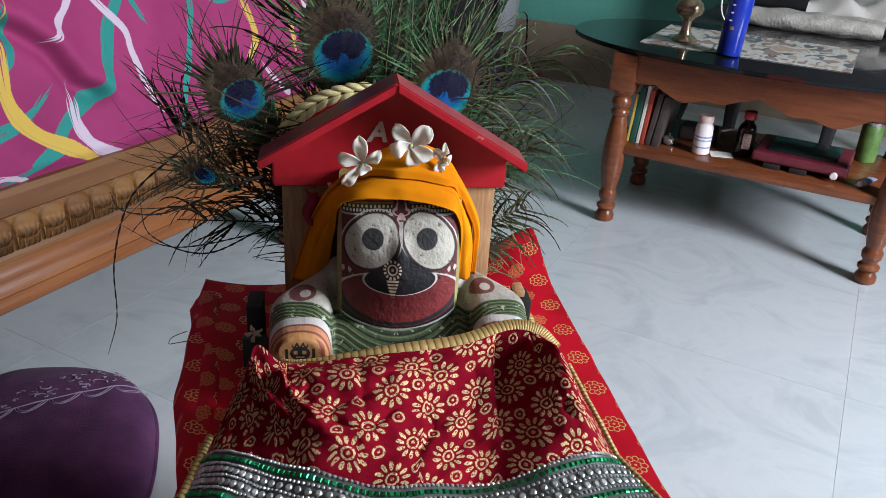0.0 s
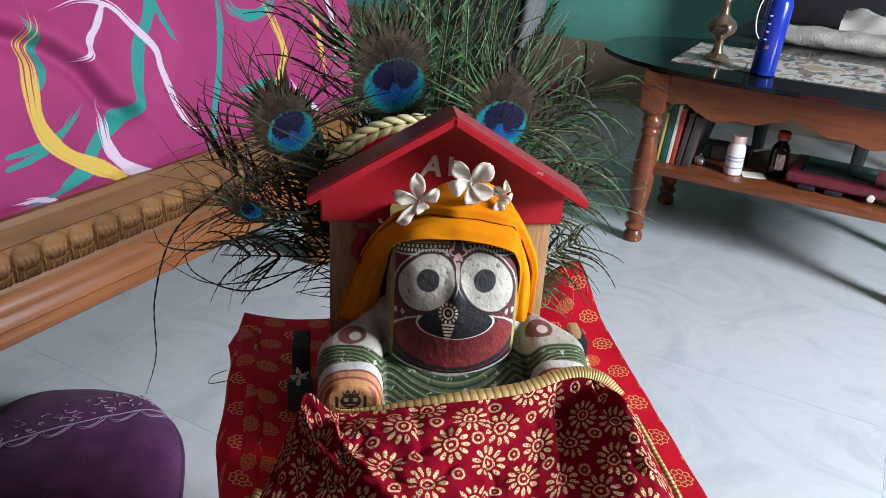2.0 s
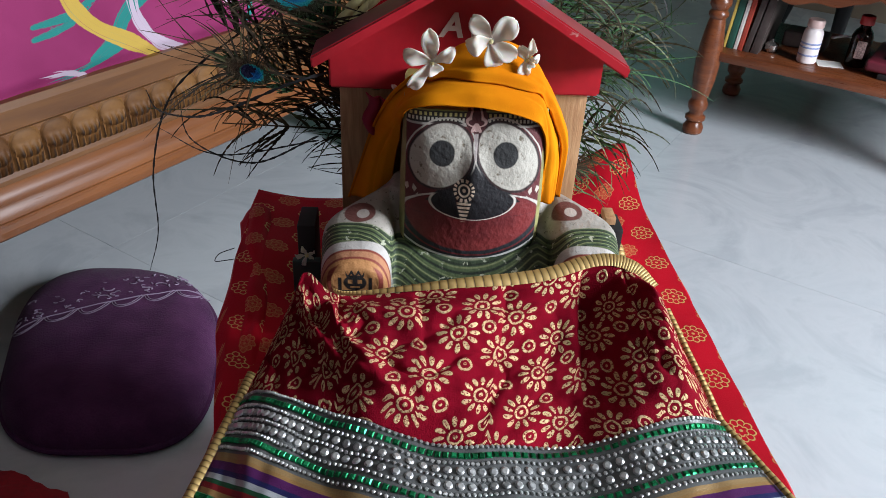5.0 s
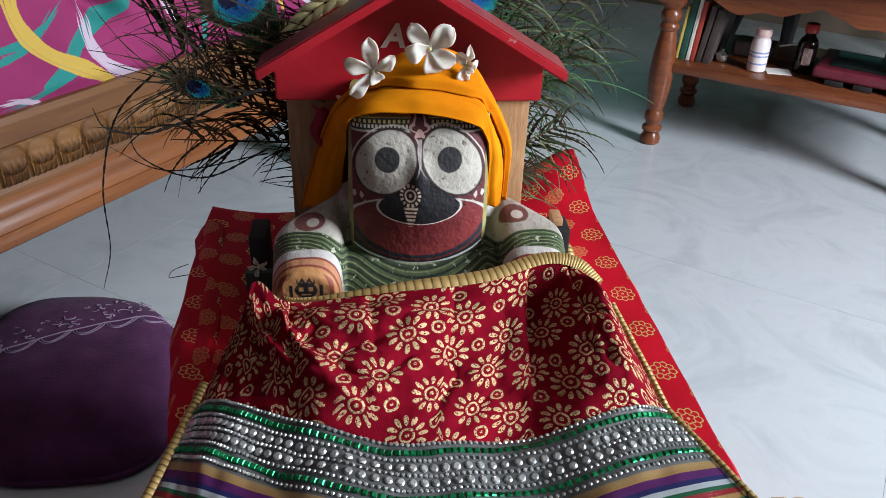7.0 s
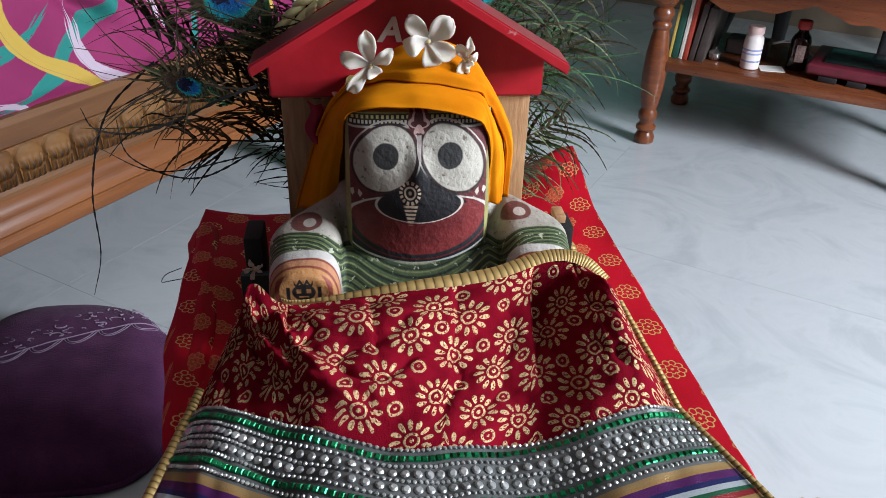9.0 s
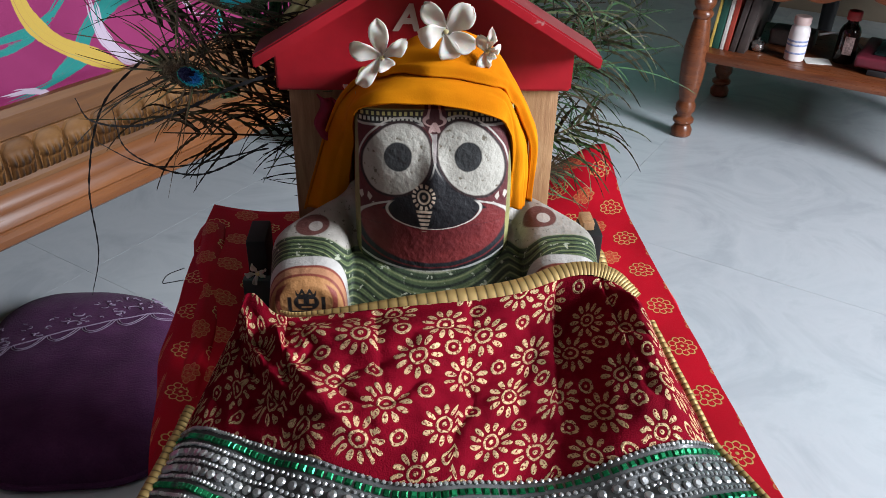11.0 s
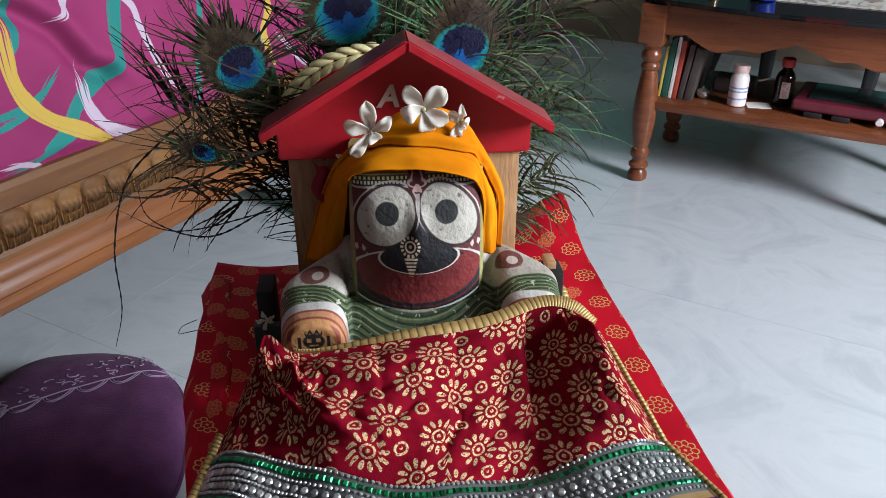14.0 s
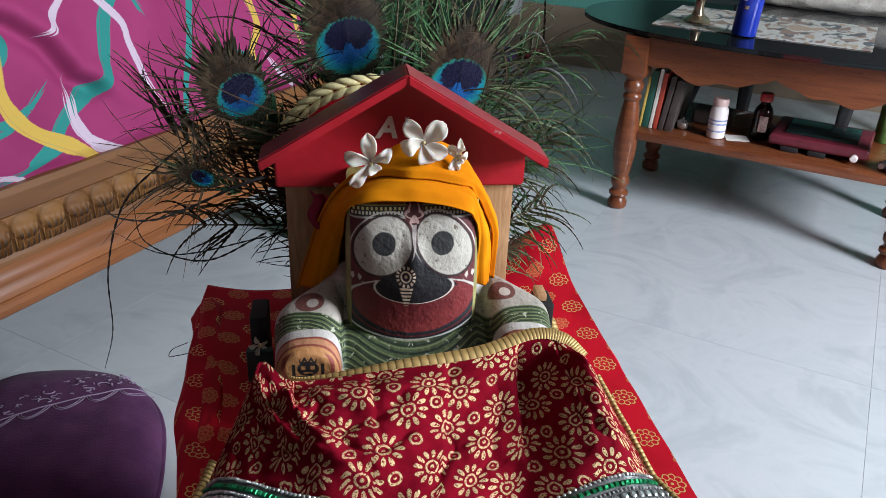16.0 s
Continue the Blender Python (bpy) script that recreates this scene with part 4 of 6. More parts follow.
def braid(name, line, wide, lift=0.0012):
    """A ribbed strip along a line of points, raised over the cloth."""
    length = sum((b - a).length for a, b in zip(line, line[1:]))
    n = len(line) - 1

    def place(s, t):
        i = min(n, int(round(s * n)))
        w = wide(s) if callable(wide) else wide
        d = (line[min(n, i + 1)] - line[max(0, i - 1)]).normalized()
        side_dir = d.cross(Vector((0, -0.45, 0.9))).normalized()
        return line[i] + side_dir * w * (t - 0.5) + Vector((0, -0.3, 0.95)) * (lift + 0.0010 * math.sin(math.pi * t))
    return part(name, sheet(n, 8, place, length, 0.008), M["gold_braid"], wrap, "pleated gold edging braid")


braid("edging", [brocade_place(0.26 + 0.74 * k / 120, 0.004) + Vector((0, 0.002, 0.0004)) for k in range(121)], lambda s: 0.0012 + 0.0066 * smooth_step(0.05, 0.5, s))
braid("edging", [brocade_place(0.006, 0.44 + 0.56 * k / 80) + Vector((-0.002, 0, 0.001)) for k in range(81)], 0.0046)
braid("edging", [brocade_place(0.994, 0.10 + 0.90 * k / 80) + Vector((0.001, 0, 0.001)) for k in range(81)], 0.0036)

# a loose fringe of gold threads at the near corner
bm = bmesh.new()
rnd = random.Random(5)
for k in range(26):
    q = Vector((0.158 + rnd.uniform(-0.004, 0.006), -0.232 + rnd.uniform(-0.006, 0.006), TOP + 0.010))
    d = Vector((0.9, rnd.uniform(-0.3, 0.25), 0)).normalized()
    tube_into(bm, [q + d * 0.005 * j + Vector((0, 0, 0.002 * j * rnd.uniform(-0.3, 0.8) - 0.0006 * j * j)) for j in range(5)], 0.00022, 3)
part("fringe", bm, M["gold_braid"], wrap)

# a loose dark thread curling off the cloth's edge
bm = bmesh.new()
tube_into(bm, curve_through([(-0.148, -0.012, TOP + 0.002), (-0.155, -0.016, TOP + 0.003), (-0.161, -0.012, TOP), (-0.160, -0.003, TOP), (-0.150, 0.000, TOP + 0.003)], 24), 0.0003, 5)
tagged(solid("loose_thread", bm, M["black_paint"]), "thin dark loose thread at the red cloth's edge", "thread")


# ---- bed: carved side rail, mattress with a printed sheet ----
p = Paint("sheet_pink", 0.8, spec=0.2)
tone = p.noise(7, 4)
weave = p.noise(900, 2)
col = p.mix((weave - 0.5) * 0.35, p.ramp(tone, (0.3, (0.185, 0.017, 0.076)), (0.7, (0.245, 0.028, 0.104))), (0.14, 0.010, 0.060))
ragged = (p.noise(160, 3) - 0.5) * 0.0022
for name, paint in (("teal", (0.016, 0.175, 0.155)), ("yellow", (0.43, 0.29, 0.055)), ("white", (0.42, 0.34, 0.41))):
    n = p.nt.nodes.new("ShaderNodeAttribute")
    n.attribute_name = name
    sep = p.nt.nodes.new("ShaderNodeSeparateXYZ")
    p.nt.links.new(n.outputs["Vector"], sep.inputs[0])
    d, across, fray = [Sock(p.nt, o) for o in sep.outputs]
    bristle = (across * 1500.0).cosine() * 0.5 + (across * 640.0 + 1.0).cosine() * 0.5
    gap = (bristle + fray * -1.9 + 1.0).step(0.0, 0.25)
    col = p.mix((d + ragged).step(0.0, 0.0008) * (1.0 - gap), col, p.mix((weave - 0.4) * 0.5, paint, tuple(v * 0.7 for v in paint)))
p.colour(col).bump(weave, 0.0003, 0.4)
M["sheet_pink"] = p.m
M["print_yellow"] = plain("print_yellow", (0.66, 0.47, 0.10), 0.8, grain=300, vary=0.07)
M["print_white"] = plain("print_white", (0.60, 0.56, 0.60), 0.8, grain=300, vary=0.07)

RAIL_U = -0.680
bed = thing("bed", "carved wooden bed with a pink patterned sheet over its mattress", "bed", ROOM)
V0, V1 = -0.95, 0.86


def sweep(profile, v0, v1):
    """A moulding along v from a profile of (u, z)."""
    return extrude_outline(profile, v0, v1, "y", 0.0)


part("rail_board", sweep([(RAIL_U - 0.045, 0.185), (RAIL_U - 0.006, 0.185), (RAIL_U - 0.006, 0.244), (RAIL_U - 0.010, 0.250), (RAIL_U - 0.010, 0.300), (RAIL_U - 0.002, 0.306), (RAIL_U - 0.001, 0.332), (RAIL_U - 0.006, 0.340), (RAIL_U - 0.045, 0.340)], V0, V1), M["bed_wood"], bed, "plain varnished upper board of the bed rail", angle=25)
part("lower_moulding", sweep([(RAIL_U - 0.04, 0.174), (RAIL_U + 0.006, 0.174), (RAIL_U + 0.012, 0.179), (RAIL_U + 0.012, 0.188), (RAIL_U + 0.008, 0.193), (RAIL_U + 0.008, 0.197), (RAIL_U + 0.011, 0.201), (RAIL_U + 0.009, 0.211),
     (RAIL_U + 0.004, 0.218), (RAIL_U + 0.004, 0.223), (RAIL_U + 0.000, 0.232), (RAIL_U - 0.0055, 0.238), (RAIL_U - 0.04, 0.238)], V0, V1), M["bed_wood_orange"], bed, "orange varnished stepped moulding", angle=25)
for v in (V0 + 0.05, V1 - 0.05):
    for u in (RAIL_U - 0.05, -2.3):
        part("bed_leg", lathe([(0.028, 0), (0.034, 0.02), (0.026, 0.05), (0.036, 0.09), (0.036, 0.19)], 20, (u, v)), M["bed_wood"], bed)
part("end_board", box((-2.35, V1 - 0.002, 0.16), (RAIL_U - 0.002, V1 + 0.035, 0.36), 0.004), M["bed_wood"], bed)
part("bed_base", box((-2.3, V0, 0.19), (RAIL_U - 0.046, V1 - 0.003, 0.30)), M["bed_wood"], bed)


def carved_leaf():
    """One carved leaf: a domed head over a fan of four cut fingers."""
    bm = bmesh.new()
    W = 0.0425

    def place(s, t):
        y = (s - 0.5) * W
        z = t * 0.056
        dome = max(0, 1 - abs((s - 0.5) / 0.50) ** 2.4 - abs((t - 0.66) / 0.34) ** 2.2) ** 0.5
        q = (s - 0.5) * (5.2 - 1.6 * t) + 0.5 + 0.35 * (1 - t)
        finger = abs(math.sin(q * math.pi)) ** 0.5
        body = smooth_step(0.0, 0.12, t) * (1 - abs(2 * s - 1) ** 6) * smooth_step(0.72, 0.40, t)
        return Vector((0.0080 * finger * body + 0.0060 * dome, y, z))
    return grid(28, 28, place)


p = Paint("carved_wood", 0.5, spec=0.2)
g1 = p.noise(30, 5, (12, 2, 4))
wear = p.noise(14, 4)
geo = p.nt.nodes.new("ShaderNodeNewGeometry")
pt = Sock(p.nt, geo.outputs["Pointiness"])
rnd_node = p.nt.nodes.new("ShaderNodeObjectInfo")
tint = Sock(p.nt, rnd_node.outputs["Random"])
base = p.ramp(g1 * 0.6 + tint * 0.4, (0.25, (0.085, 0.034, 0.011)), (0.75, (0.19, 0.090, 0.028)))
base = p.mix((wear - 0.55) * 2.0, base, (0.28, 0.165, 0.058))
# shade in the hollows of the carving is put into the colour
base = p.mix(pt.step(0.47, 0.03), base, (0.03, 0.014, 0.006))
p.colour(base).put("Roughness", g1 * 0.25 + 0.45).bump(g1, 0.0006)
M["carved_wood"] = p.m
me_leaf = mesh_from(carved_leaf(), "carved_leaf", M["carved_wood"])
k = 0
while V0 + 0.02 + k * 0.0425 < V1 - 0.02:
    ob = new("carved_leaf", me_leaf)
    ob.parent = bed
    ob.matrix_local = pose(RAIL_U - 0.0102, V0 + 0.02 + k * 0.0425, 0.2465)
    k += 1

CREASE = [(0.170, 0.558), (0.196, 0.546), (0.238, 0.526), (0.278, 0.494), (0.303, 0.446), (0.332, 0.428)]


def sheet_u(v, z):
    """How far out the sheet stands at a place on the mattress side."""
    u = -0.684 - 0.25 * (z - 0.335)
    u -= 0.012 * smooth_step(0.36, 0.335, z)
    best, across = 9.0, 0.0
    for (va, za), (vb, zb) in zip(CREASE, CREASE[1:]):
        d = Vector((vb - va, zb - za))
        q = max(0, min(1, ((v - va) * d.x + (z - za) * d.y) / d.length_squared))
        px, pz = v - va - d.x * q, z - za - d.y * q
        if math.hypot(px, pz) < best:
            best, across = math.hypot(px, pz), px * 0.75 + pz * 0.66
    u -= 0.020 * math.exp(-(best / 0.015) ** 2)
    u += 0.016 * math.exp(-((across - 0.026) / 0.020) ** 2) * math.exp(-(best / 0.06) ** 2)
    u += 0.006 * noise.noise(Vector((v * 4.5, z * 6, 0.4))) + 0.0028 * noise.noise(Vector((v * 14, z * 18, 2))) + 0.0010 * noise.noise(Vector((v * 40, z * 36, 6)))
    return u


SIDE_TOP = 0.655


def sheet_place(s, t):
    v = lerp(V0, V1 + 0.06, s)
    if t < 0.7:
        z = lerp(0.336, SIDE_TOP, t / 0.7)
        return Vector((sheet_u(v, z), v, z))
    q = (t - 0.7) / 0.3
    u0 = sheet_u(v, SIDE_TOP)
    return Vector((u0 - 0.05 * min(1, q * 6) - 1.45 * max(0, q - 0.12), v, SIDE_TOP + 0.02 * smooth_step(0, 0.12, q) + 0.004 * noise.noise(Vector((v * 4, q * 9, 1)))))


PRINT = [  # line in (v, z), width, colour, frayed ends (1 first, 2 last)
    ([(0.222, 0.585), (0.214, 0.549), (0.200, 0.496), (0.195, 0.453), (0.203, 0.420), (0.228, 0.392), (0.272, 0.364), (0.322, 0.330)], 0.022, 1, 1),
    ([(0.301, 0.452), (0.288, 0.418), (0.291, 0.385), (0.315, 0.354), (0.362, 0.334)], 0.017, 2, 1),
    ([(0.255, 0.578), (0.305, 0.587), (0.352, 0.577), (0.385, 0.544), (0.414, 0.508), (0.417, 0.475), (0.428, 0.422), (0.446, 0.386), (0.470, 0.380)], 0.012, 2, 3),
    ([(0.345, 0.580), (0.325, 0.551), (0.303, 0.531), (0.295, 0.517), (0.270, 0.508)], 0.011, 2, 2),
    ([(0.437, 0.605), (0.430, 0.579), (0.413, 0.549), (0.388, 0.520), (0.366, 0.470), (0.346, 0.432), (0.300, 0.418), (0.269, 0.399), (0.246, 0.375), (0.205, 0.358)], 0.020, 0, 0),
    ([(0.430, 0.585), (0.441, 0.548), (0.460, 0.510)], 0.009, 0, 2),
    ([(0.205, 0.580), (0.218, 0.562), (0.226, 0.532), (0.221, 0.505), (0.210, 0.485)], 0.012, 0, 1),
    ([(0.140, 0.412), (0.189, 0.416), (0.228, 0.428), (0.268, 0.456)], 0.009, 0, 2),
    ([(0.135, 0.398), (0.182, 0.405), (0.232, 0.424)], 0.008, 0, 2),
    ([(0.140, 0.343), (0.190, 0.349), (0.239, 0.361), (0.270, 0.374)], 0.010, 0, 1),
    ([(0.572, 0.600), (0.565, 0.567), (0.553, 0.516), (0.526, 0.448), (0.502, 0.398), (0.478, 0.334)], 0.013, 0, 1),
    ([(0.575, 0.572), (0.595, 0.545), (0.637, 0.533), (0.684, 0.543), (0.712, 0.570)], 0.018, 0, 3),
    ([(0.662, 0.565), (0.690, 0.512), (0.700, 0.460), (0.672, 0.418), (0.678, 0.365)], 0.016, 1, 1),
    ([(0.775, 0.570), (0.806, 0.508), (0.807, 0.454), (0.812, 0.400)], 0.014, 1, 3),
    ([(0.560, 0.430), (0.590, 0.418), (0.640, 0.422), (0.676, 0.405)], 0.014, 0, 1),
    ([(0.850, 0.560), (0.862, 0.490), (0.845, 0.420)], 0.013, 2, 2),
    ([(0.700, 0.420), (0.735, 0.372), (0.770, 0.342)], 0.012, 2, 1),
    ([(0.130, 0.354), (0.168, 0.350), (0.200, 0.335)], 0.008, 2, 1),
    ([(0.020, 0.560), (0.060, 0.470), (0.040, 0.400), (-0.060, 0.360)], 0.016, 2, 0),
    ([(-0.300, 0.580), (-0.200, 0.460), (-0.220, 0.360)], 0.016, 0, 1),
]


def print_fields(places):
    """For each print colour: the distance to the nearest brush stroke's edge, the place across it and how frayed it is there."""
    fields = [np.tile((0.2, 0.0, 0.0), (len(places), 1)) for _ in range(3)]
    for pts, width, colour, frayed in PRINT:
        line = np.array([(q.x, q.y) for q in curve_through([(a, b, 0) for a, b in pts], 90)])
        ahead = np.gradient(line, axis=0)
        ahead /= np.linalg.norm(ahead, axis=1)[:, None]
        f = np.linspace(0, 1, 90)
        near = np.clip(f / 0.15, 0, 1), np.clip((1 - f) / 0.15, 0, 1)
        half = width / 2 * (0.55 + 0.45 * near[0]) * (0.45 + 0.55 * near[1]) * (1 + 0.10 * np.sin(f * 23 + width * 900))
        fray = np.maximum((frayed & 1) * np.clip(1 - f / 0.42, 0, 1), (frayed >> 1) * np.clip((f - 0.66) / 0.34, 0, 1))
        off = places[:, None] - line[None]
        k = (off ** 2).sum(2).argmin(1)
        off = off[np.arange(len(places)), k]
        across = off[:, 0] * -ahead[k, 1] + off[:, 1] * ahead[k, 0]
        d = np.hypot(*off.T) - half[k]
        best = d < fields[colour][:, 0]
        fields[colour][best] = np.stack([d, across, fray[k]], 1)[best]
    return fields


sheet_ob = part("bed_sheet", grid(460, 150, sheet_place), M["sheet_pink"], bed, "magenta bed sheet printed with teal, yellow and white brush strokes")
at = np.array([v.co for v in sheet_ob.data.vertices])
for name, field in zip(("teal", "yellow", "white"), print_fields(at[:, 1:])):
    sheet_ob.data.attributes.new(name, "FLOAT_VECTOR", "POINT").data.foreach_set("vector", field.astype(np.float32).ravel())
part("mattress", box((-2.3, V0 + 0.01, 0.302), (-0.79, V1 + 0.04, 0.64), 0.03), M["print_white"], bed)


# ---- low table with glass top, turned legs and a shelf ----
table = thing("low_table", "reddish wooden low table with oval black glass top and shelf", "table", ROOM)
CU, CV, HU, HV = 0.100, 1.545, 0.478, 0.278
outline = []
for k in range(96):
    c, s = squircle(2 * math.pi * k / 96, 2.2)
    outline.append((CU + HU * c, CV + HV * s))
part("glass_top", extrude_outline(outline, 0.411, 0.421, "z", 0.002), M["black_glass"], table, "black tinted oval glass top")
LEG = [(0.018, 0.0), (0.022, 0.004), (0.0225, 0.016), (0.018, 0.024), (0.0165, 0.028), (0.0225, 0.034), (0.0225, 0.040), (0.016, 0.046), (0.0155, 0.052), (0.021, 0.060), (0.0215, 0.072), (0.017, 0.080), (0.0165, 0.084),
       (0.019, 0.090), (0.0245, 0.130), (0.0265, 0.165), (0.0245, 0.205), (0.0195, 0.245), (0.0165, 0.262), (0.021, 0.268), (0.021, 0.274), (0.016, 0.280), (0.022, 0.290), (0.0225, 0.300), (0.017, 0.308), (0.021, 0.314), (0.0265, 0.320), (0.0265, 0.324)]
me_leg = bmesh.new()
tmp = lathe(LEG, 28)
bm_box(tmp, (-0.027, -0.027, 0.323), (0.027, 0.027, 0.408), 0.003)
me_leg.free()
LEGS = [(-0.190, 1.342), (0.395, 1.342), (-0.190, 1.645), (0.400, 1.645)]
mesh_leg = mesh_from(tmp, "leg", M["table_wood"])
for u, v in LEGS:
    ob = new("leg", mesh_leg)
    ob.parent = table
    ob.matrix_local = pose(u, v, 0)


def apron_outline(a, b):
    pts = [(a, 0.405), (b, 0.405)]
    n = 60
    for k in range(n + 1):
        x = lerp(b, a, k / n)
        f = (x - a) / (b - a)
        w = min(f, 1 - f) * 2
        z = 0.345
        z -= 0.026 * math.exp(-((w - 0.42) / 0.17) ** 2) + 0.016 * math.exp(-((w - 0.72) / 0.12) ** 2)
        z += 0.010 * math.exp(-((w - 1.0) / 0.045) ** 2) + 0.006 * math.exp(-((w - 0.17) / 0.04) ** 2)
        pts.append((x, z))
    return pts


part("apron", extrude_outline(apron_outline(-0.163, 0.368), 1.328, 1.346, "y"), M["table_wood"], table, "scalloped wooden apron board", angle=30)
part("apron", extrude_outline(apron_outline(-0.163, 0.373), 1.645, 1.663, "y"), M["table_wood"], table, angle=30)
for u in (-0.199, 0.391):
    part("apron", box((u, 1.369, 0.340), (u + 0.018, 1.618, 0.405), 0.002), M["table_wood"], table)
part("shelf", box((-0.205, 1.333, 0.174), (0.415, 1.660, 0.195), 0.004), M["table_wood"], table, "reddish wooden lower shelf")

SH = 0.1955
M["book_green"] = plain("book_green", (0.02, 0.10, 0.07), 0.5)
M["book_red"] = plain("book_red", (0.42, 0.06, 0.035), 0.5)
M["paper"] = plain("paper", (0.70, 0.68, 0.62), 0.8, vary=0.1)
M["card_dark"] = plain("card_dark", (0.06, 0.045, 0.04), 0.6, vary=0.4)
M["steel"] = plain("steel", (0.55, 0.53, 0.50), 0.25, 0.9, vary=0.15)
M["syrup"] = plain("syrup_glass", (0.012, 0.006, 0.005), 0.1, vary=0.3)
M["cap_red"] = plain("cap_red", (0.42, 0.03, 0.03), 0.4)
M["radio_red"] = plain("maroon_plastic", (0.13, 0.018, 0.030), 0.35, vary=0.2)
M["screen"] = plain("dark_screen", (0.015, 0.03, 0.028), 0.12)
M["blue"] = plain("blue_plastic", (0.010, 0.028, 0.27), 0.22, vary=0.1)
M["brass"] = plain("dull_brass", (0.36, 0.29, 0.20), 0.3, 0.85, vary=0.3, grain=60)
M["label_blue"] = plain("label_blue", (0.25, 0.30, 0.48), 0.6, grain=250, vary=0.5)
M["green_tin"] = plain("green_tin", (0.10, 0.20, 0.05), 0.4, vary=0.4)
M["cable"] = plain("white_cable", (0.60, 0.62, 0.62), 0.5)

# standing books and notebooks
for k, (u, th, h, d, mat, lab) in enumerate(((-0.174, 0.006, 0.115, 0.15, "print_yellow", "thin yellow-covered notebook standing on the shelf"), (-0.167, 0.014, 0.132, 0.17, "book_green", "dark green hardback book standing on the shelf"),
                                             (-0.151, 0.008, 0.138, 0.17, "paper", "white paper-backed book standing on the shelf"), (-0.142, 0.010, 0.130, 0.16, "book_red", "orange-red paperback standing on the shelf"),
                                             (-0.130, 0.012, 0.124, 0.16, "card_dark", "dark brown patterned book leaning on the shelf"), (-0.115, 0.016, 0.118, 0.15, "card_dark", "black and grey book leaning on the shelf"))):
    book = thing("book", lab, "book", ROOM @ pose(u, 1.372, SH, 0, 4 + 3 * (k > 3), 0), group="books on the table shelf")
    part("cover", box((0, 0, 0), (th, d, h), 0.001), M[mat], book)
    part("pages", box((0.0012, 0.001, h - 0.0015), (th - 0.0012, d - 0.002, h + 0.0004)), M["paper"], book)

tin = thing("steel_pot", "small round steel pot with a knobbed lid", "pot", ROOM @ pose(-0.082, 1.412, SH))
part("bowl", lathe([(0.010, 0), (0.0125, 0.002), (0.0145, 0.008), (0.0140, 0.014)], 24), M["steel"], tin)
part("lid", lathe([(0.0148, 0.0142), (0.0148, 0.016), (0.010, 0.020), (0.004, 0.022), (0.0025, 0.024), (0.0035, 0.027), (0.0, 0.0285)], 24), M["steel"], tin)

jar = thing("pill_bottle", "white plastic pill bottle with a pale pink cap", "bottle", ROOM @ pose(-0.004, 1.393, SH))
part("bottle", lathe([(0.0175, 0), (0.0195, 0.002), (0.0195, 0.060), (0.0180, 0.067), (0.0145, 0.071), (0.0145, 0.074)], 32), M["white_plastic"], jar)
part("cap", lathe([(0.0165, 0.0742), (0.0168, 0.076), (0.0168, 0.087), (0.0150, 0.0895), (0.0, 0.0895)], 32), plain("cap_pink", (0.62, 0.44, 0.40), 0.45), jar, "pale pink screw cap")
part("label", lathe([(0.0197, 0.012), (0.0198, 0.0121), (0.0198, 0.056), (0.0197, 0.0561)], 32), M["white_plastic"], jar)
for k in range(5):
    part("print_bar", lathe([(0.01985, 0.016 + 0.008 * k), (0.0200, 0.0162 + 0.008 * k), (0.0200, 0.0195 + 0.008 * k), (0.01985, 0.0197 + 0.008 * k)], 32), M["label_blue"], jar) if k in (0, 2, 3) else None

syrup = thing("syrup_bottle", "dark brown syrup bottle with a red cap", "bottle", ROOM @ pose(0.083, 1.440, SH))
part("bottle", lathe([(0.0190, 0), (0.0205, 0.002), (0.0205, 0.062), (0.017, 0.072), (0.0105, 0.080), (0.0100, 0.086)], 32), M["syrup"], syrup)
part("cap", lathe([(0.0135, 0.0862), (0.0140, 0.088), (0.0140, 0.102), (0.0125, 0.104), (0.0, 0.104)], 28), M["cap_red"], syrup, "red screw cap")
part("label", box((-0.004, -0.0212, 0.020), (0.014, -0.0185, 0.056), 0.001), plain("label_pale", (0.34, 0.24, 0.22), 0.6, grain=300, vary=0.6), syrup)

leaflet = tagged(solid("leaflet", box((-0.025, -0.02, 0), (0.025, 0.02, 0.0012)), M["paper"], ROOM @ pose(0.040, 1.410, SH, 0, 0, 20)), "small white folded paper leaflet on the shelf", "paper")

radio = thing("weighing_scale", "maroon plastic scale with a dark glass plate and round knob", "scale", ROOM @ pose(0.212, 1.455, SH, 0, 0, -2))
part("case", box((-0.100, -0.082, 0.012), (0.098, 0.085, 0.034), 0.006, 3), M["radio_red"], radio)
part("plate", box((-0.072, -0.055, 0.0342), (0.072, 0.066, 0.0372), 0.002), M["screen"], radio, "dark glass plate")
part("knob", lathe([(0.0, -0.004), (0.008, -0.004), (0.008, 0.005), (0.006, 0.007), (0.0, 0.007)], 20), M["white_plastic"], radio, "round white knob", at=pose(0.072, -0.0835, 0.014, 90, 0, 0))
for x in (-0.055, 0.0):
    part("foot", box((x - 0.018, -0.081, 0.0), (x + 0.018, -0.05, 0.0118), 0.002), M["black_paint"], radio)

tube = thing("cream_tube", "white crumpled metal cream tube lying on the shelf", "tube", ROOM @ pose(0.338, 1.375, SH + 0.006, 0, 0, 70))
bm = bmesh.new()
loft(bm, [k / 8 for k in range(9)], lambda a, q: Vector((0.055 * q, 0.011 * math.cos(a), lerp(0.0075, 0.0015, q) * math.sin(a) + 0.003)), 18, 0)
part("body", bm, M["label_blue"], tube)
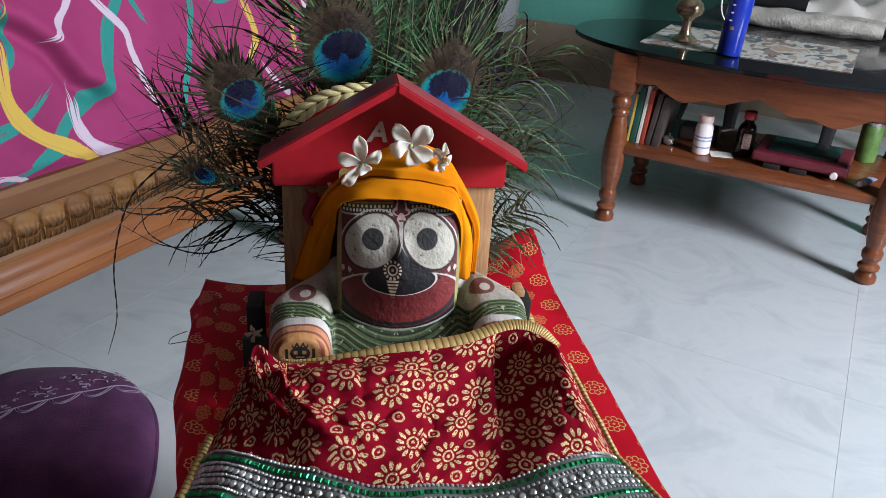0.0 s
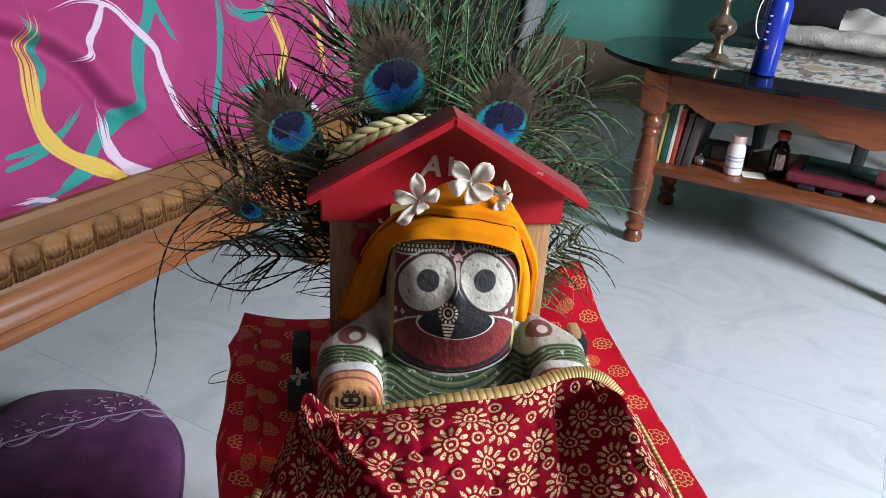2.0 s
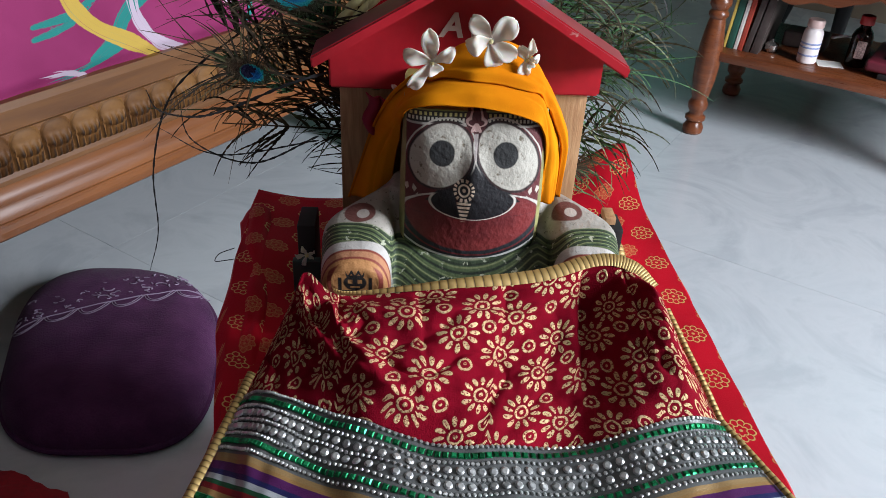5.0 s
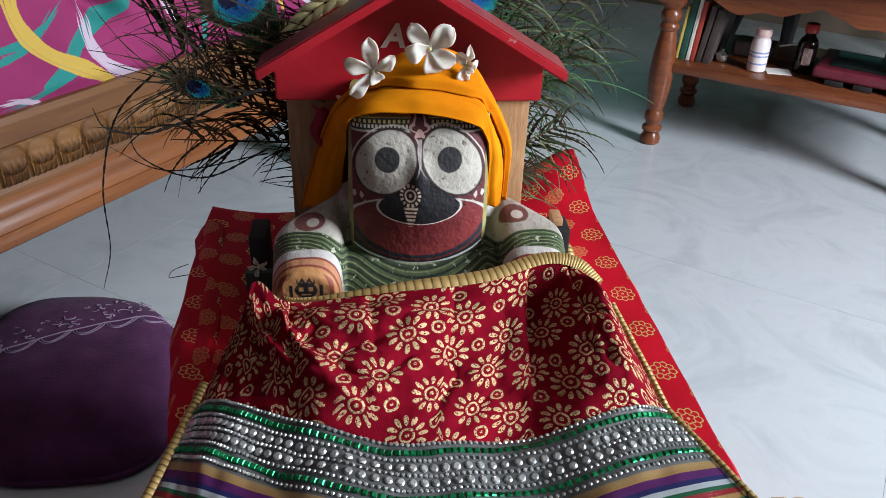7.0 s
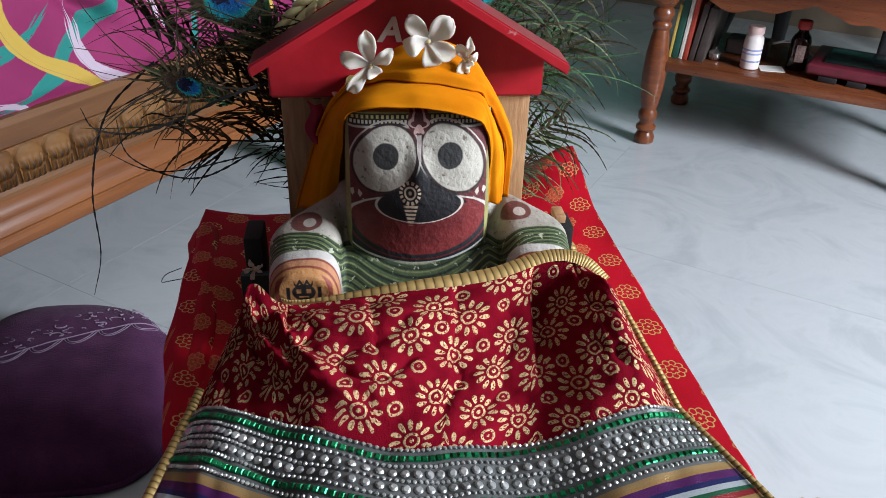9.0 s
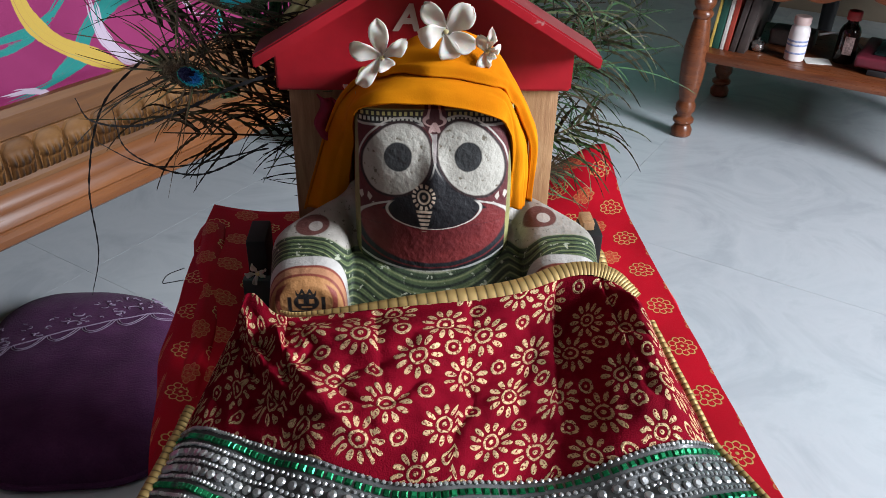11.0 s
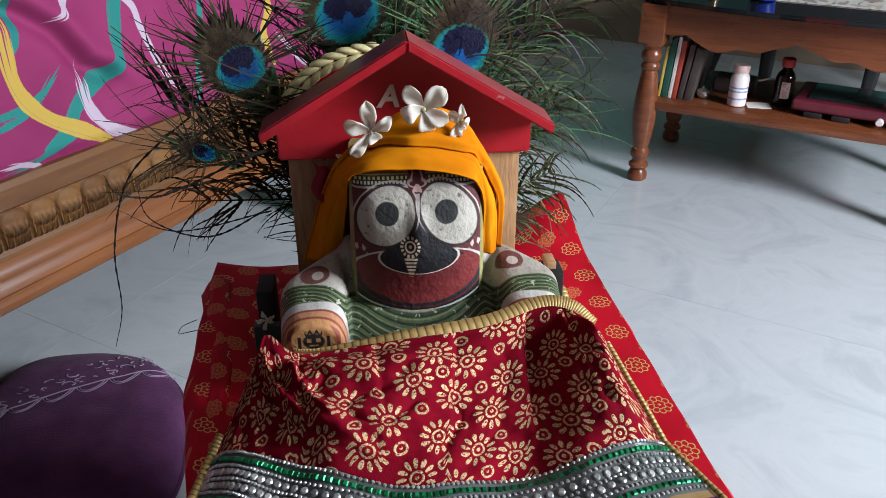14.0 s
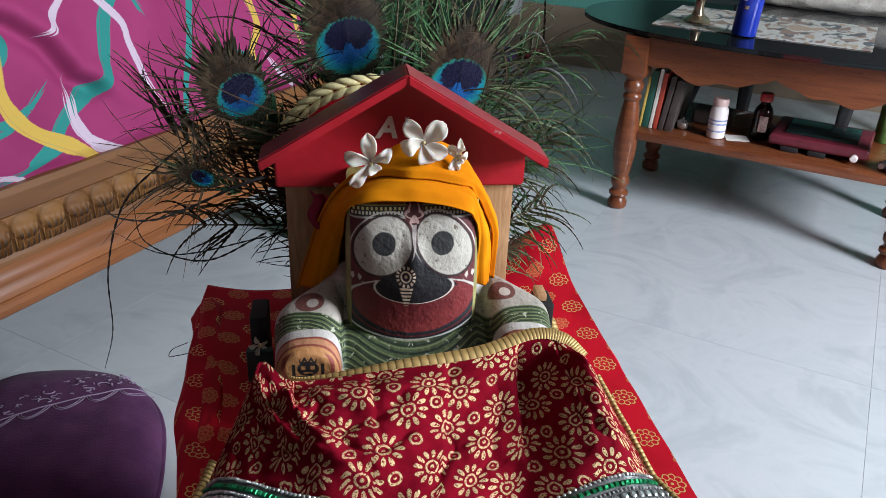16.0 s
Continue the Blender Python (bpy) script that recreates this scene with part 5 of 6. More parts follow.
part("cap", lathe([(0.006, -0.012), (0.0065, 0.0), (0.0065, 0.001)], 16), M["white_plastic"], tube, at=pose(0, 0, 0.003, 0, 90, 0))

can = thing("green_tin", "green and silver cylindrical tin standing on the shelf", "tin", ROOM @ pose(0.335, 1.585, SH))
part("body", lathe([(0.022, 0), (0.023, 0.002), (0.023, 0.085), (0.022, 0.087)], 28), M["green_tin"], can)
part("lid", lathe([(0.0235, 0.0872), (0.0235, 0.094), (0.021, 0.096), (0.0, 0.096)], 28), M["steel"], can)

case = thing("spectacle_case", "low dark plastic case at the back of the shelf", "case", ROOM @ pose(-0.03, 1.50, SH))
part("body", box((-0.045, -0.03, 0), (0.045, 0.03, 0.035), 0.008, 3), M["card_dark"], case)
bm = bmesh.new()
tube_into(bm, curve_through([(0.02, 1.50, SH + 0.03), (0.05, 1.53, SH + 0.032), (0.09, 1.53, SH + 0.02), (0.13, 1.50, SH + 0.004), (0.15, 1.52, SH + 0.004)], 30), 0.0028, 8)
tagged(solid("cable", bm, M["cable"], ROOM), "thick pale cable looped behind the bottles", "cable")

polish = thing("small_bottle", "small dark glass bottle with a dull red cap", "bottle", ROOM @ pose(0.388, 1.375, SH))
part("bottle", lathe([(0.010, 0), (0.011, 0.002), (0.011, 0.032), (0.008, 0.038), (0.006, 0.040)], 24), M["syrup"], polish)
part("cap", lathe([(0.0085, 0.0402), (0.0088, 0.042), (0.0080, 0.060), (0.0, 0.062)], 20), M["radio_red"], polish, "dull red screw cap")

# things on the glass top
p = Paint("newspaper_mat", 0.55)
n1, n2, n3 = p.noise(26, 1, (1, 0.55, 1), distort=0.6), p.noise(34, 1, (1, 0.6, 1), distort=0.8), p.noise(120, 3)
paper = p.ramp(n3, (0.3, (0.38, 0.37, 0.34)), (0.7, (0.52, 0.50, 0.46)))
paper = p.mix(n1.step(0.45, 0.02), paper, (0.24, 0.17, 0.14))
paper = p.mix(n2.step(0.41, 0.02), paper, (0.10, 0.11, 0.12))
paper = p.mix((n1 * -1.0 + 0.62).step(0.0, 0.01), paper, (0.36, 0.27, 0.20))
p.colour(paper)
M["mat_print"] = p.m
tagged(solid("table_mat", box((-0.185, 1.402, 0.4215), (0.262, 1.700, 0.4228)), M["mat_print"], ROOM @ pose(0, 0, 0)), "printed grey and beige paper mat on the glass top", "mat")
vase = thing("brass_vase", "dull brass flower vase with a round belly", "vase", ROOM @ pose(-0.105, 1.490, 0.4230))
part("body", lathe([(0.030, 0), (0.0305, 0.003), (0.026, 0.008), (0.014, 0.016), (0.010, 0.030), (0.010, 0.046), (0.016, 0.053), (0.029, 0.062), (0.033, 0.074), (0.029, 0.086), (0.015, 0.097), (0.010, 0.106), (0.009, 0.126), (0.014, 0.150), (0.024, 0.165), (0.0, 0.160)], 36), M["brass"], vase)
flask = thing("blue_flask", "tall bright blue plastic bottle on the table mat", "bottle", ROOM @ pose(0.012, 1.398, 0.4232, 0, 0, 12) @ pose(0, 0, 0, -2, 3, 0))
part("body", lathe([(0.0235, 0.0), (0.0255, 0.003), (0.0255, 0.145), (0.022, 0.158), (0.012, 0.165)], 32), M["blue"], flask)
part("cap", lathe([(0.014, 0.1652), (0.0145, 0.168), (0.0145, 0.19), (0.0, 0.192)], 28), M["white_plastic"], flask)
part("label_bar", box((-0.012, -0.0263, 0.055), (-0.004, -0.0245, 0.062), 0.0005), M["brass"], flask)
part("strap", tube_into(bmesh.new(), curve_through([(-0.020, -0.006, 0.166), (-0.036, -0.008, 0.150), (-0.041, -0.010, 0.118), (-0.036, -0.012, 0.088), (-0.0262, -0.012, 0.072)], 30), 0.0016, 6), M["cable"], flask, "thin grey carrying loop")
for k in range(4):
    part("label_bar", box((-0.017, -0.0245, 0.072 + 0.016 * k), (-0.011, -0.0205, 0.075 + 0.016 * k), 0.0005), M["label_blue"], flask)

# ---- black chair with folded towels behind the table ----
chair = thing("black_chair", "black wooden chair with towels on its seat, behind the table", "chair", ROOM)
part("seat", box((-0.17, 1.83, 0.392), (0.62, 2.28, 0.418), 0.012, 3), M["black_paint"], chair)
part("backrest", box((-0.15, 2.285, 0.42), (0.60, 2.315, 0.90), 0.012, 3), M["black_paint"], chair)
for u0, v0, u1, v1 in ((-0.21, 2.0, -0.12, 1.98), (-0.03, 2.02, -0.03, 2.0), (0.235, 2.0, 0.25, 1.98), (0.56, 1.9, 0.55, 1.9), (0.50, 2.2, 0.50, 2.2)):
    bm = bmesh.new()
    loft(bm, [k / 6 for k in range(7)], lambda a, q: Vector((lerp(u0, u1, q) + squircle(a, 5)[0] * lerp(0.013, 0.028, q), lerp(v0, v1, q) + squircle(a, 5)[1] * lerp(0.013, 0.026, q), 0.392 * q)), 20, 0)
    part("leg", bm, M["black_paint"], chair)

p = Paint("towel_terry", 0.95, spec=0.1)
fluff, big = p.noise(190, 4), p.noise(26, 3)
p.colour(p.mix((fluff - 0.4) * 0.9, p.ramp(big, (0.3, (0.30, 0.28, 0.25)), (0.7, (0.42, 0.40, 0.36))), (0.15, 0.135, 0.12))).bump(fluff, 0.004, 1.0)
M["towel"] = p.m
bm = bmesh.new()
loft(bm, [k / 26 for k in range(27)], lambda a, q: Vector((lerp(-0.045, 0.305, q), 1.895 + math.cos(a) * 0.048 * (0.55 + 0.45 * math.sin(math.pi * min(1, max(0, q * 0.96 + 0.02))) ** 0.35) + 0.004 * noise.noise(Vector((q * 9, a, 2))),
     0.418 + 0.026 + math.sin(a) * 0.026 * (0.75 + 0.25 * math.sin(math.pi * q) ** 0.3) + 0.004 * noise.noise(Vector((q * 8, math.cos(a) * 2, 6))))), 40, 0)
tagged(solid("rolled_towel", bm, M["towel"], ROOM), "rolled off-white terry towel on the black chair", "towel")
bm = bmesh.new()
loft(bm, [k / 20 for k in range(21)], lambda a, q: Vector((lerp(0.11, 0.46, q), 2.02 + math.cos(a) * 0.09, 0.418 + 0.045 + math.sin(a) * 0.045 * (0.8 + 0.2 * math.sin(math.pi * q)) + 0.020 * noise.noise(Vector((q * 6, math.cos(a) * 2, 9 + math.sin(a)))) + 0.010 * math.sin(q * 17 + 3 * math.cos(a)))), 40, 0)
tagged(solid("crumpled_cloth", bm, plain("white_cotton", (0.40, 0.38, 0.35), 0.85, grain=300, vary=0.1), ROOM), "crumpled white cotton cloth lying on the chair", "cloth")

# ---- purple velvet floor cushion ----
p = Paint("purple_velvet", 0.9, spec=0.15)
pile, broad = p.noise(420, 4), p.noise(24, 5)
p.colour(p.mix((pile - 0.40) * 1.1, p.ramp(broad, (0.3, (0.050, 0.013, 0.048)), (0.7, (0.094, 0.029, 0.085))), (0.040, 0.010, 0.042))).put("Sheen Weight", 0.06).put("Sheen Roughness", 0.4).bump(pile, 0.002, 0.8)
M["velvet"] = p.m
M["thread"] = plain("lilac_thread", (0.24, 0.18, 0.26), 0.7, grain=400, vary=0.25)
CUX, CUY, CRX, CRY, SKEW = -0.428, 0.391, 0.138, 0.179, -0.20
cushion = thing("floor_cushion", "round purple velvet floor cushion with white embroidered scallops", "cushion", pose(CUX, CUY, 0))


def cushion_at(q, a):
    """A place on the cushion's plan: q from the middle to the seam."""
    c, si = squircle(a, 2.9)
    k = q * (1 + 0.012 * math.sin(3 * a + 1.0) + 0.010 * math.sin(5 * a))
    return CRX * k * c + SKEW * CRY * k * si, CRY * k * si


def cushion_z(rr):
    return 0.052 * max(0, 1 - rr ** 4.5) ** 0.45


bm = bmesh.new()
rings = []
for q in [0.0] + [1 - (1 - k / 26) ** 1.8 for k in range(1, 27)]:
    ring = []
    for j in range(110):
        x, y = cushion_at(q, 2 * math.pi * j / 110)
        ring.append(bm.verts.new((x, y, 0.003 + cushion_z(q) + (0.004 * noise.noise(Vector((x * 11, y * 11, 1))) + 0.0015 * noise.noise(Vector((x * 34, y * 34, 5)))) * (1 - q ** 6))))
    rings.append(ring)
for a, b in zip(rings, rings[1:]):
    for j in range(110):
        bm.faces.new((a[j], a[(j + 1) % 110], b[(j + 1) % 110], b[j]))
bm.faces.new(rings[-1][::-1])
bmesh.ops.remove_doubles(bm, verts=bm.verts, dist=1e-6)
part("cover", bm, M["velvet"], cushion)
piping = [(*cushion_at(1.0, 2 * math.pi * j / 120), 0.0065) for j in range(121)]
part("piping", tube_into(bmesh.new(), piping, 0.004, 8, cap=False), M["velvet"], cushion)


def on_cushion(x, y):
    sx = x - SKEW * y
    q = (abs(sx / CRX) ** 2.9 + abs(y / CRY) ** 2.9) ** (1 / 2.9)
    return Vector((x, y, 0.004 + cushion_z(min(0.985, q)) + (0.004 * noise.noise(Vector((x * 11, y * 11, 1))) + 0.0015 * noise.noise(Vector((x * 34, y * 34, 5)))) * (1 - min(1, q) ** 6)))


def band_y(x):
    """The edge of the embroidered band, across the cushion."""
    return 0.056 + 0.46 * x + 0.25 * x * x


def inside(x, y):
    return abs((x - SKEW * y) / CRX) ** 2.9 + abs(y / CRY) ** 2.9 < 0.86


bm = bmesh.new()
xs = [-0.128 + 0.236 * k / 60 for k in range(61)]
tube_into(bm, [on_cushion(x, band_y(x)) for x in xs], 0.0008, 5)
for k in range(6):
    a, b = -0.128 + 0.0393 * k, -0.128 + 0.0393 * (k + 1)
    for grow in (1.0, 0.8):
        tube_into(bm, [on_cushion(lerp(a, b, 0.5 + (j / 12 - 0.5) * grow), band_y(lerp(a, b, j / 12)) - 0.019 * grow * math.sin(math.pi * j / 12) ** 0.7) for j in range(13)], 0.0006, 5)
rnd = random.Random(11)
for k in range(70):
    x = rnd.uniform(-0.135, 0.11)
    y = band_y(x) + rnd.uniform(0.006, 0.062)
    r0, a0 = rnd.uniform(0.003, 0.008), rnd.uniform(0, 6)
    if inside(x, y):
        tube_into(bm, [on_cushion(x + r0 * math.cos(a0 + j * 0.45), y + r0 * 0.6 * math.sin(a0 + j * 0.45)) for j in range(rnd.choice((4, 6, 9)))], rnd.uniform(0.0005, 0.0011), 5)
part("embroidery", bm, M["thread"], cushion, "white embroidered scallops and leaves")

# ---- dark bag and bundles by the far wall ----
bag = thing("fabric_bag", "black fabric bag with a grey side standing by the wall", "bag", ROOM @ pose(-1.17, 2.50, 0))
bm = bmesh.new()
loft(bm, [k / 20 for k in range(21)], lambda a, q: Vector((squircle(a, 3)[0] * 0.17 * (0.75 + 0.25 * math.sin(math.pi * q)) + 0.05 * q + 0.02 * noise.noise(Vector((q * 4, a, 3))), squircle(a, 3)[1] * 0.10 + 0.015 * noise.noise(Vector((q * 5, a * 2, 8))), 0.03 + 0.62 * q)), 40, 0)
part("body", bm, plain("dark_cotton", (0.022, 0.026, 0.024), 0.9, grain=120, vary=0.4), bag)
bm = bmesh.new()
loft(bm, [k / 14 for k in range(15)], lambda a, q: Vector((0.185 + 0.05 * q + math.cos(a) * 0.035, -0.03 + math.sin(a) * 0.07, 0.20 + 0.50 * q)), 24, 0)
part("side_pocket", bm, plain("grey_cotton", (0.24, 0.25, 0.26), 0.85, grain=120, vary=0.2), bag, "pale grey side pocket")
for u, v, rad, c, lab in ((-0.985, 2.46, 0.055, (0.07, 0.03, 0.10), "small purple cloth bundle on the floor"), (-0.885, 2.52, 0.050, (0.14, 0.012, 0.02), "small dark red cloth bundle on the floor")):
    bm = bmesh.new()
    loft(bm, [k / 12 for k in range(13)], lambda a, q: Vector((math.cos(a) * rad * math.sin(math.pi * (0.05 + 0.9 * q)) * (1 + 0.2 * noise.noise(Vector((math.cos(a), math.sin(a), u)))), math.sin(a) * rad * math.sin(math.pi * (0.05 + 0.9 * q)), 0.075 * q)), 24, 0)
    tagged(solid("wrapped_cloth", bm, plain("bundle", c, 0.9, grain=90, vary=0.3), ROOM @ pose(u, v, 0)), lab, "bundle", group="bundles by the wall")

# a crumpled red cloth on the floor in front of the cushion
rag_bm = grid(40, 40, lambda s, t: Vector((lerp(-0.56, -0.405, s) + 0.010 * noise.noise(Vector((t * 5, s, 3))), lerp(0.06, 0.186 - 0.030 * smooth_step(0.5, 1.0, s), t) + 0.006 * noise.noise(Vector((s * 9, t, 8))),
              0.004 + 0.010 * abs(noise.noise(Vector((s * 6, t * 6, 2)))) * min(1, 6 * s, 6 * (1 - s), 6 * t, 6 * (1 - t)))))
rag = tagged(solid("red_rag", rag_bm, plain("red_cotton", (0.30, 0.006, 0.014), 0.85, grain=300, vary=0.2)), "crumpled plain red cloth lying on the floor", "cloth")
m = rag.modifiers.new("thick", "SOLIDIFY")
m.thickness, m.offset = 0.002, -1


# ---- peacock feathers fanned out behind the shrine ----
p = Paint("feather_eye", 0.55, 0.0, spec=0.15)
u, v, _ = p.axes("UV")
fib = p.noise(260, 3, (1, 0.08, 1), kind="UV")
e1 = (u * u + v * v).root()
bronze = p.ramp(e1 + (fib - 0.5) * 0.25, (0.50, (0.026, 0.014, 0.007)), (0.68, (0.056, 0.038, 0.021)), (0.90, (0.034, 0.026, 0.013)), (1.0, (0.018, 0.030, 0.011)))
ut, vt = u / 0.72, (v + 0.32) / 0.52
e2 = (ut * ut + vt * vt).root() + (fib - 0.5) * 0.06
col = p.mix(e2.step(1.0, 0.05), bronze, p.ramp(e2, (0.55, (0.004, 0.075, 0.25)), (0.85, (0.005, 0.20, 0.25)), (1.0, (0.018, 0.16, 0.10))))
uh, vh = (u - 0.05) / 0.54, (v + 0.13) / 0.31
notch = (u / 0.10).absolute().step(1.0, 0.6) * 0.5 * (v + 0.16).step(0.0, 0.08)
e3 = (uh * uh + vh * vh).root() + notch + (fib - 0.5) * 0.06
col = p.mix(e3.step(1.0, 0.06), col, (0.005, 0.005, 0.026))
geo = p.nt.nodes.new("ShaderNodeNewGeometry")
tint = Sock(p.nt, geo.outputs["Random Per Island"])
col = p.mix(tint.step(0.45, 0.45) * (1.0 - e2.step(1.0, 0.1)) * 0.7, col, (0.010, 0.008, 0.005))
p.colour(col).put("Roughness", fib * 0.2 + 0.48).bump(fib, 0.0006, 0.8)
M["feather_eye"] = p.m

p = Paint("feather_barb", 0.6, 0.0, spec=0.2)
geo = p.nt.nodes.new("ShaderNodeNewGeometry")
tint = Sock(p.nt, geo.outputs["Random Per Island"])
u, v, _ = p.axes("UV")
beads = p.noise(380, 2)
p.colour(p.mix(beads.step(0.42, 0.08), p.ramp(tint, (0.0, (0.035, 0.030, 0.015)), (0.3, (0.070, 0.062, 0.030)), (0.5, (0.032, 0.085, 0.030)), (0.85, (0.070, 0.175, 0.065)), (1.0, (0.18, 0.20, 0.10))), (0.012, 0.012, 0.008)))
M["feather_barb"] = p.m
p = Paint("feather_barb_dark", 0.75, 0.0, spec=0.1)
geo = p.nt.nodes.new("ShaderNodeNewGeometry")
tint = Sock(p.nt, geo.outputs["Random Per Island"])
p.colour(p.ramp(tint, (0.0, (0.014, 0.011, 0.008)), (0.4, (0.032, 0.024, 0.015)), (0.8, (0.075, 0.050, 0.028)), (1.0, (0.05, 0.08, 0.035))))
M["feather_barb_dark"] = p.m
p = Paint("feather_green", 0.45, 0.2, spec=0.3)
geo = p.nt.nodes.new("ShaderNodeNewGeometry")
tint = Sock(p.nt, geo.outputs["Random Per Island"])
p.colour(p.mix(p.noise(500, 2).step(0.42, 0.08), p.ramp(tint, (0.0, (0.028, 0.070, 0.034)), (0.5, (0.042, 0.145, 0.068)), (1.0, (0.12, 0.22, 0.085))), (0.012, 0.020, 0.010)))
M["feather_green"] = p.m
M["shaft"] = plain("feather_shaft", (0.13, 0.10, 0.06), 0.4, grain=200, vary=0.3)


def strip(bm, pts, width, face, layer=None, uvs=None):
    """A flat hair along points, turned towards face."""
    prev = None
    n = len(pts)
    for i, q in enumerate(pts):
        d = (pts[min(n - 1, i + 1)] - pts[max(0, i - 1)])
        side_dir = d.cross(face)
        side_dir = side_dir.normalized() if side_dir.length > 1e-9 else Vector((1, 0, 0))
        w = width * (1 - 0.75 * (i / (n - 1)) ** 2) * (1.35 if i % 2 else 0.70)
        row = (bm.verts.new(q - side_dir * w / 2), bm.verts.new(q + side_dir * w / 2))
        if prev:
            f = bm.faces.new((prev[0], prev[1], row[1], row[0]))
            if layer is not None:
                for lp, uv in zip(f.loops, (uvs[i - 1], uvs[i - 1], uvs[i], uvs[i])):
                    lp[layer].uv = uv
        prev = row


def feather(base, eye, face, size, tall, label, barbs=150, reach=0.085, seed=1, m_barb="feather_barb", fringe=80, bend=0.0, droop=0.02, with_eye=True, wild=0.45, under=0.5):
    """base: foot of the shaft; eye: centre of the eye spot; face: the way the vane looks; size, tall: half width and half height of the eye."""
    rnd = random.Random(seed)
    base, eye, face = Vector(base), Vector(eye), Vector(face).normalized()
    run = eye - base
    across = run.cross(face).normalized()
    d0 = run.normalized()
    ob = thing("peacock_feather", label, "feather", group="peacock feathers behind the shrine")
    stop = eye - d0 * tall * 0.95 if with_eye else eye
    shaft = [base.lerp(stop, k / 20) + across * bend * math.sin(math.pi * k / 20) for k in range(21)]
    part("shaft", tube_into(bmesh.new(), shaft, [0.0011 - 0.0007 * k / 20 for k in range(21)], 6), M["feather_barb_dark" if m_barb == "feather_barb_dark" else "shaft"], ob)
    nrm = across.cross(d0).normalized()
    if nrm.dot(face) < 0:
        nrm = -nrm
    bm = bmesh.new()
    layer = bm.loops.layers.uv.new("UVMap")
    for k in range(barbs):
        q = rnd.uniform(0.05, 0.74 if with_eye and size > 0.02 else 0.97)
        side = -1 if rnd.random() < under else 1
        o = shaft[int(q * 20)] - nrm * (0.006 if with_eye else 0)
        a0 = radians(lerp(66, 40, q) + rnd.gauss(0, 8))
        length = reach * lerp(1.15, 0.85, q) * rnd.uniform(0.6, 1.2) * (min(1, 0.4 + under) if side < 0 else 1)
        curl = (-a0 * rnd.uniform(0.35, 1.15) + rnd.gauss(0, wild * 0.5)) * side
        late = rnd.gauss(0.25, wild) * side
        lift = rnd.gauss(-0.1, 0.2) if with_eye else rnd.gauss(0, 0.25)
        pts = [o]
        ang = a0 * side
        for j in range(18):
            ang += curl / 18 + late * 0.11 * (j > 9)
            step = (d0 * math.cos(ang) + across * math.sin(ang)) * length / 18
            step += nrm * lift * length / 18 * (0.4 + j * 0.045) + Vector((0, 0, -droop * length * (j / 18) ** 2))
            pts.append(pts[-1] + step)
        strip(bm, pts, rnd.uniform(0.0009, 0.0020), nrm + Vector((rnd.uniform(-0.5, 0.5), 0, rnd.uniform(-0.5, 0.5))), layer, [(0, j / 18) for j in range(19)])
    tagged(part("barb_fan", bm, M[m_barb], ob, "long loose hair-like barbs"), kind="stuff")
    if with_eye:
        bm = bmesh.new()
        layer = bm.loops.layers.uv.new("UVMap")
        n = 110
        root = eye - d0 * tall * 1.15
        for k in range(n):
            f = (k + 0.5) / n
            a = lerp(-math.pi * 0.95, math.pi * 0.95, f)
            far = rnd.uniform(0.88, 1.06) * (1.0 + 0.55 * max(0, math.cos(a)) * rnd.random() ** 2)
            rim = eye + (across * math.sin(a) * size + d0 * math.cos(a) * tall) * far
            st = root.lerp(eye + d0 * tall * 0.75, abs(math.cos(a / 2)) ** 1.5 * 0.75)
            mid = st.lerp(rim, 0.55) + across * math.sin(a) * size * 0.16 - d0 * tall * 0.04
            pts, uvs = [], []
            for j in range(12):
                g = j / 11
                q = st * (1 - g) ** 2 + mid * 2 * g * (1 - g) + rim * g * g
                rel = q - eye
                uvs.append((rel.dot(across) / size, rel.dot(d0) / tall))
                pts.append(q + nrm * (0.010 * (rel.length / size) ** 2 * size + 0.0030 + 0.0008 * rnd.random()))
            prev = None
            for j, q in enumerate(pts):
                dirq = (pts[min(11, j + 1)] - pts[max(0, j - 1)]).normalized()
                sd = dirq.cross(nrm).normalized()
                g = j / 11
                w = (0.0010 + (rim - st).length * g_width(g) * 2.3 * math.pi / n) * (1 - 0.86 * smooth_step(0.62 - 0.22 * max(0, math.cos(a)), 1.0, g))
                row = (bm.verts.new(q - sd * w * 0.75), bm.verts.new(q + sd * w * 0.75))
                if prev:
                    fc = bm.faces.new((prev[0], prev[1], row[1], row[0]))
                    for lp, uv in zip(fc.loops, (uvs[j - 1], uvs[j - 1], uvs[j], uvs[j])):
                        lp[layer].uv = uv
                prev = row
        tagged(part("eye_spot", bm, M["feather_eye"], ob, "iridescent blue and turquoise eye spot", smooth=True), kind="stuff")
        bm = bmesh.new()
        layer = bm.loops.layers.uv.new("UVMap")
        for k in range(fringe):
            a = rnd.uniform(-2.3, 2.3)
            k0 = rnd.uniform(0.72, 1.0)
            rim = eye + across * math.sin(a) * size * k0 + d0 * math.cos(a) * tall * k0 + nrm * 0.0045
            out = (across * math.sin(a * 0.8) + d0 * math.cos(a * 0.8)).normalized()
            length = rnd.uniform(0.015, 0.050)
            bendv = across * rnd.gauss(0, 0.5) + nrm * rnd.gauss(0.1, 0.4)
            pts = [rim + out * length * j / 6 + bendv * length * (j / 6) ** 2 * 0.6 for j in range(7)]
            strip(bm, pts, rnd.uniform(0.0006, 0.0011), nrm, layer, [(0, j / 6) for j in range(7)])
        tagged(part("fringe", bm, M[m_barb], ob), kind="stuff")
        bm = bmesh.new()
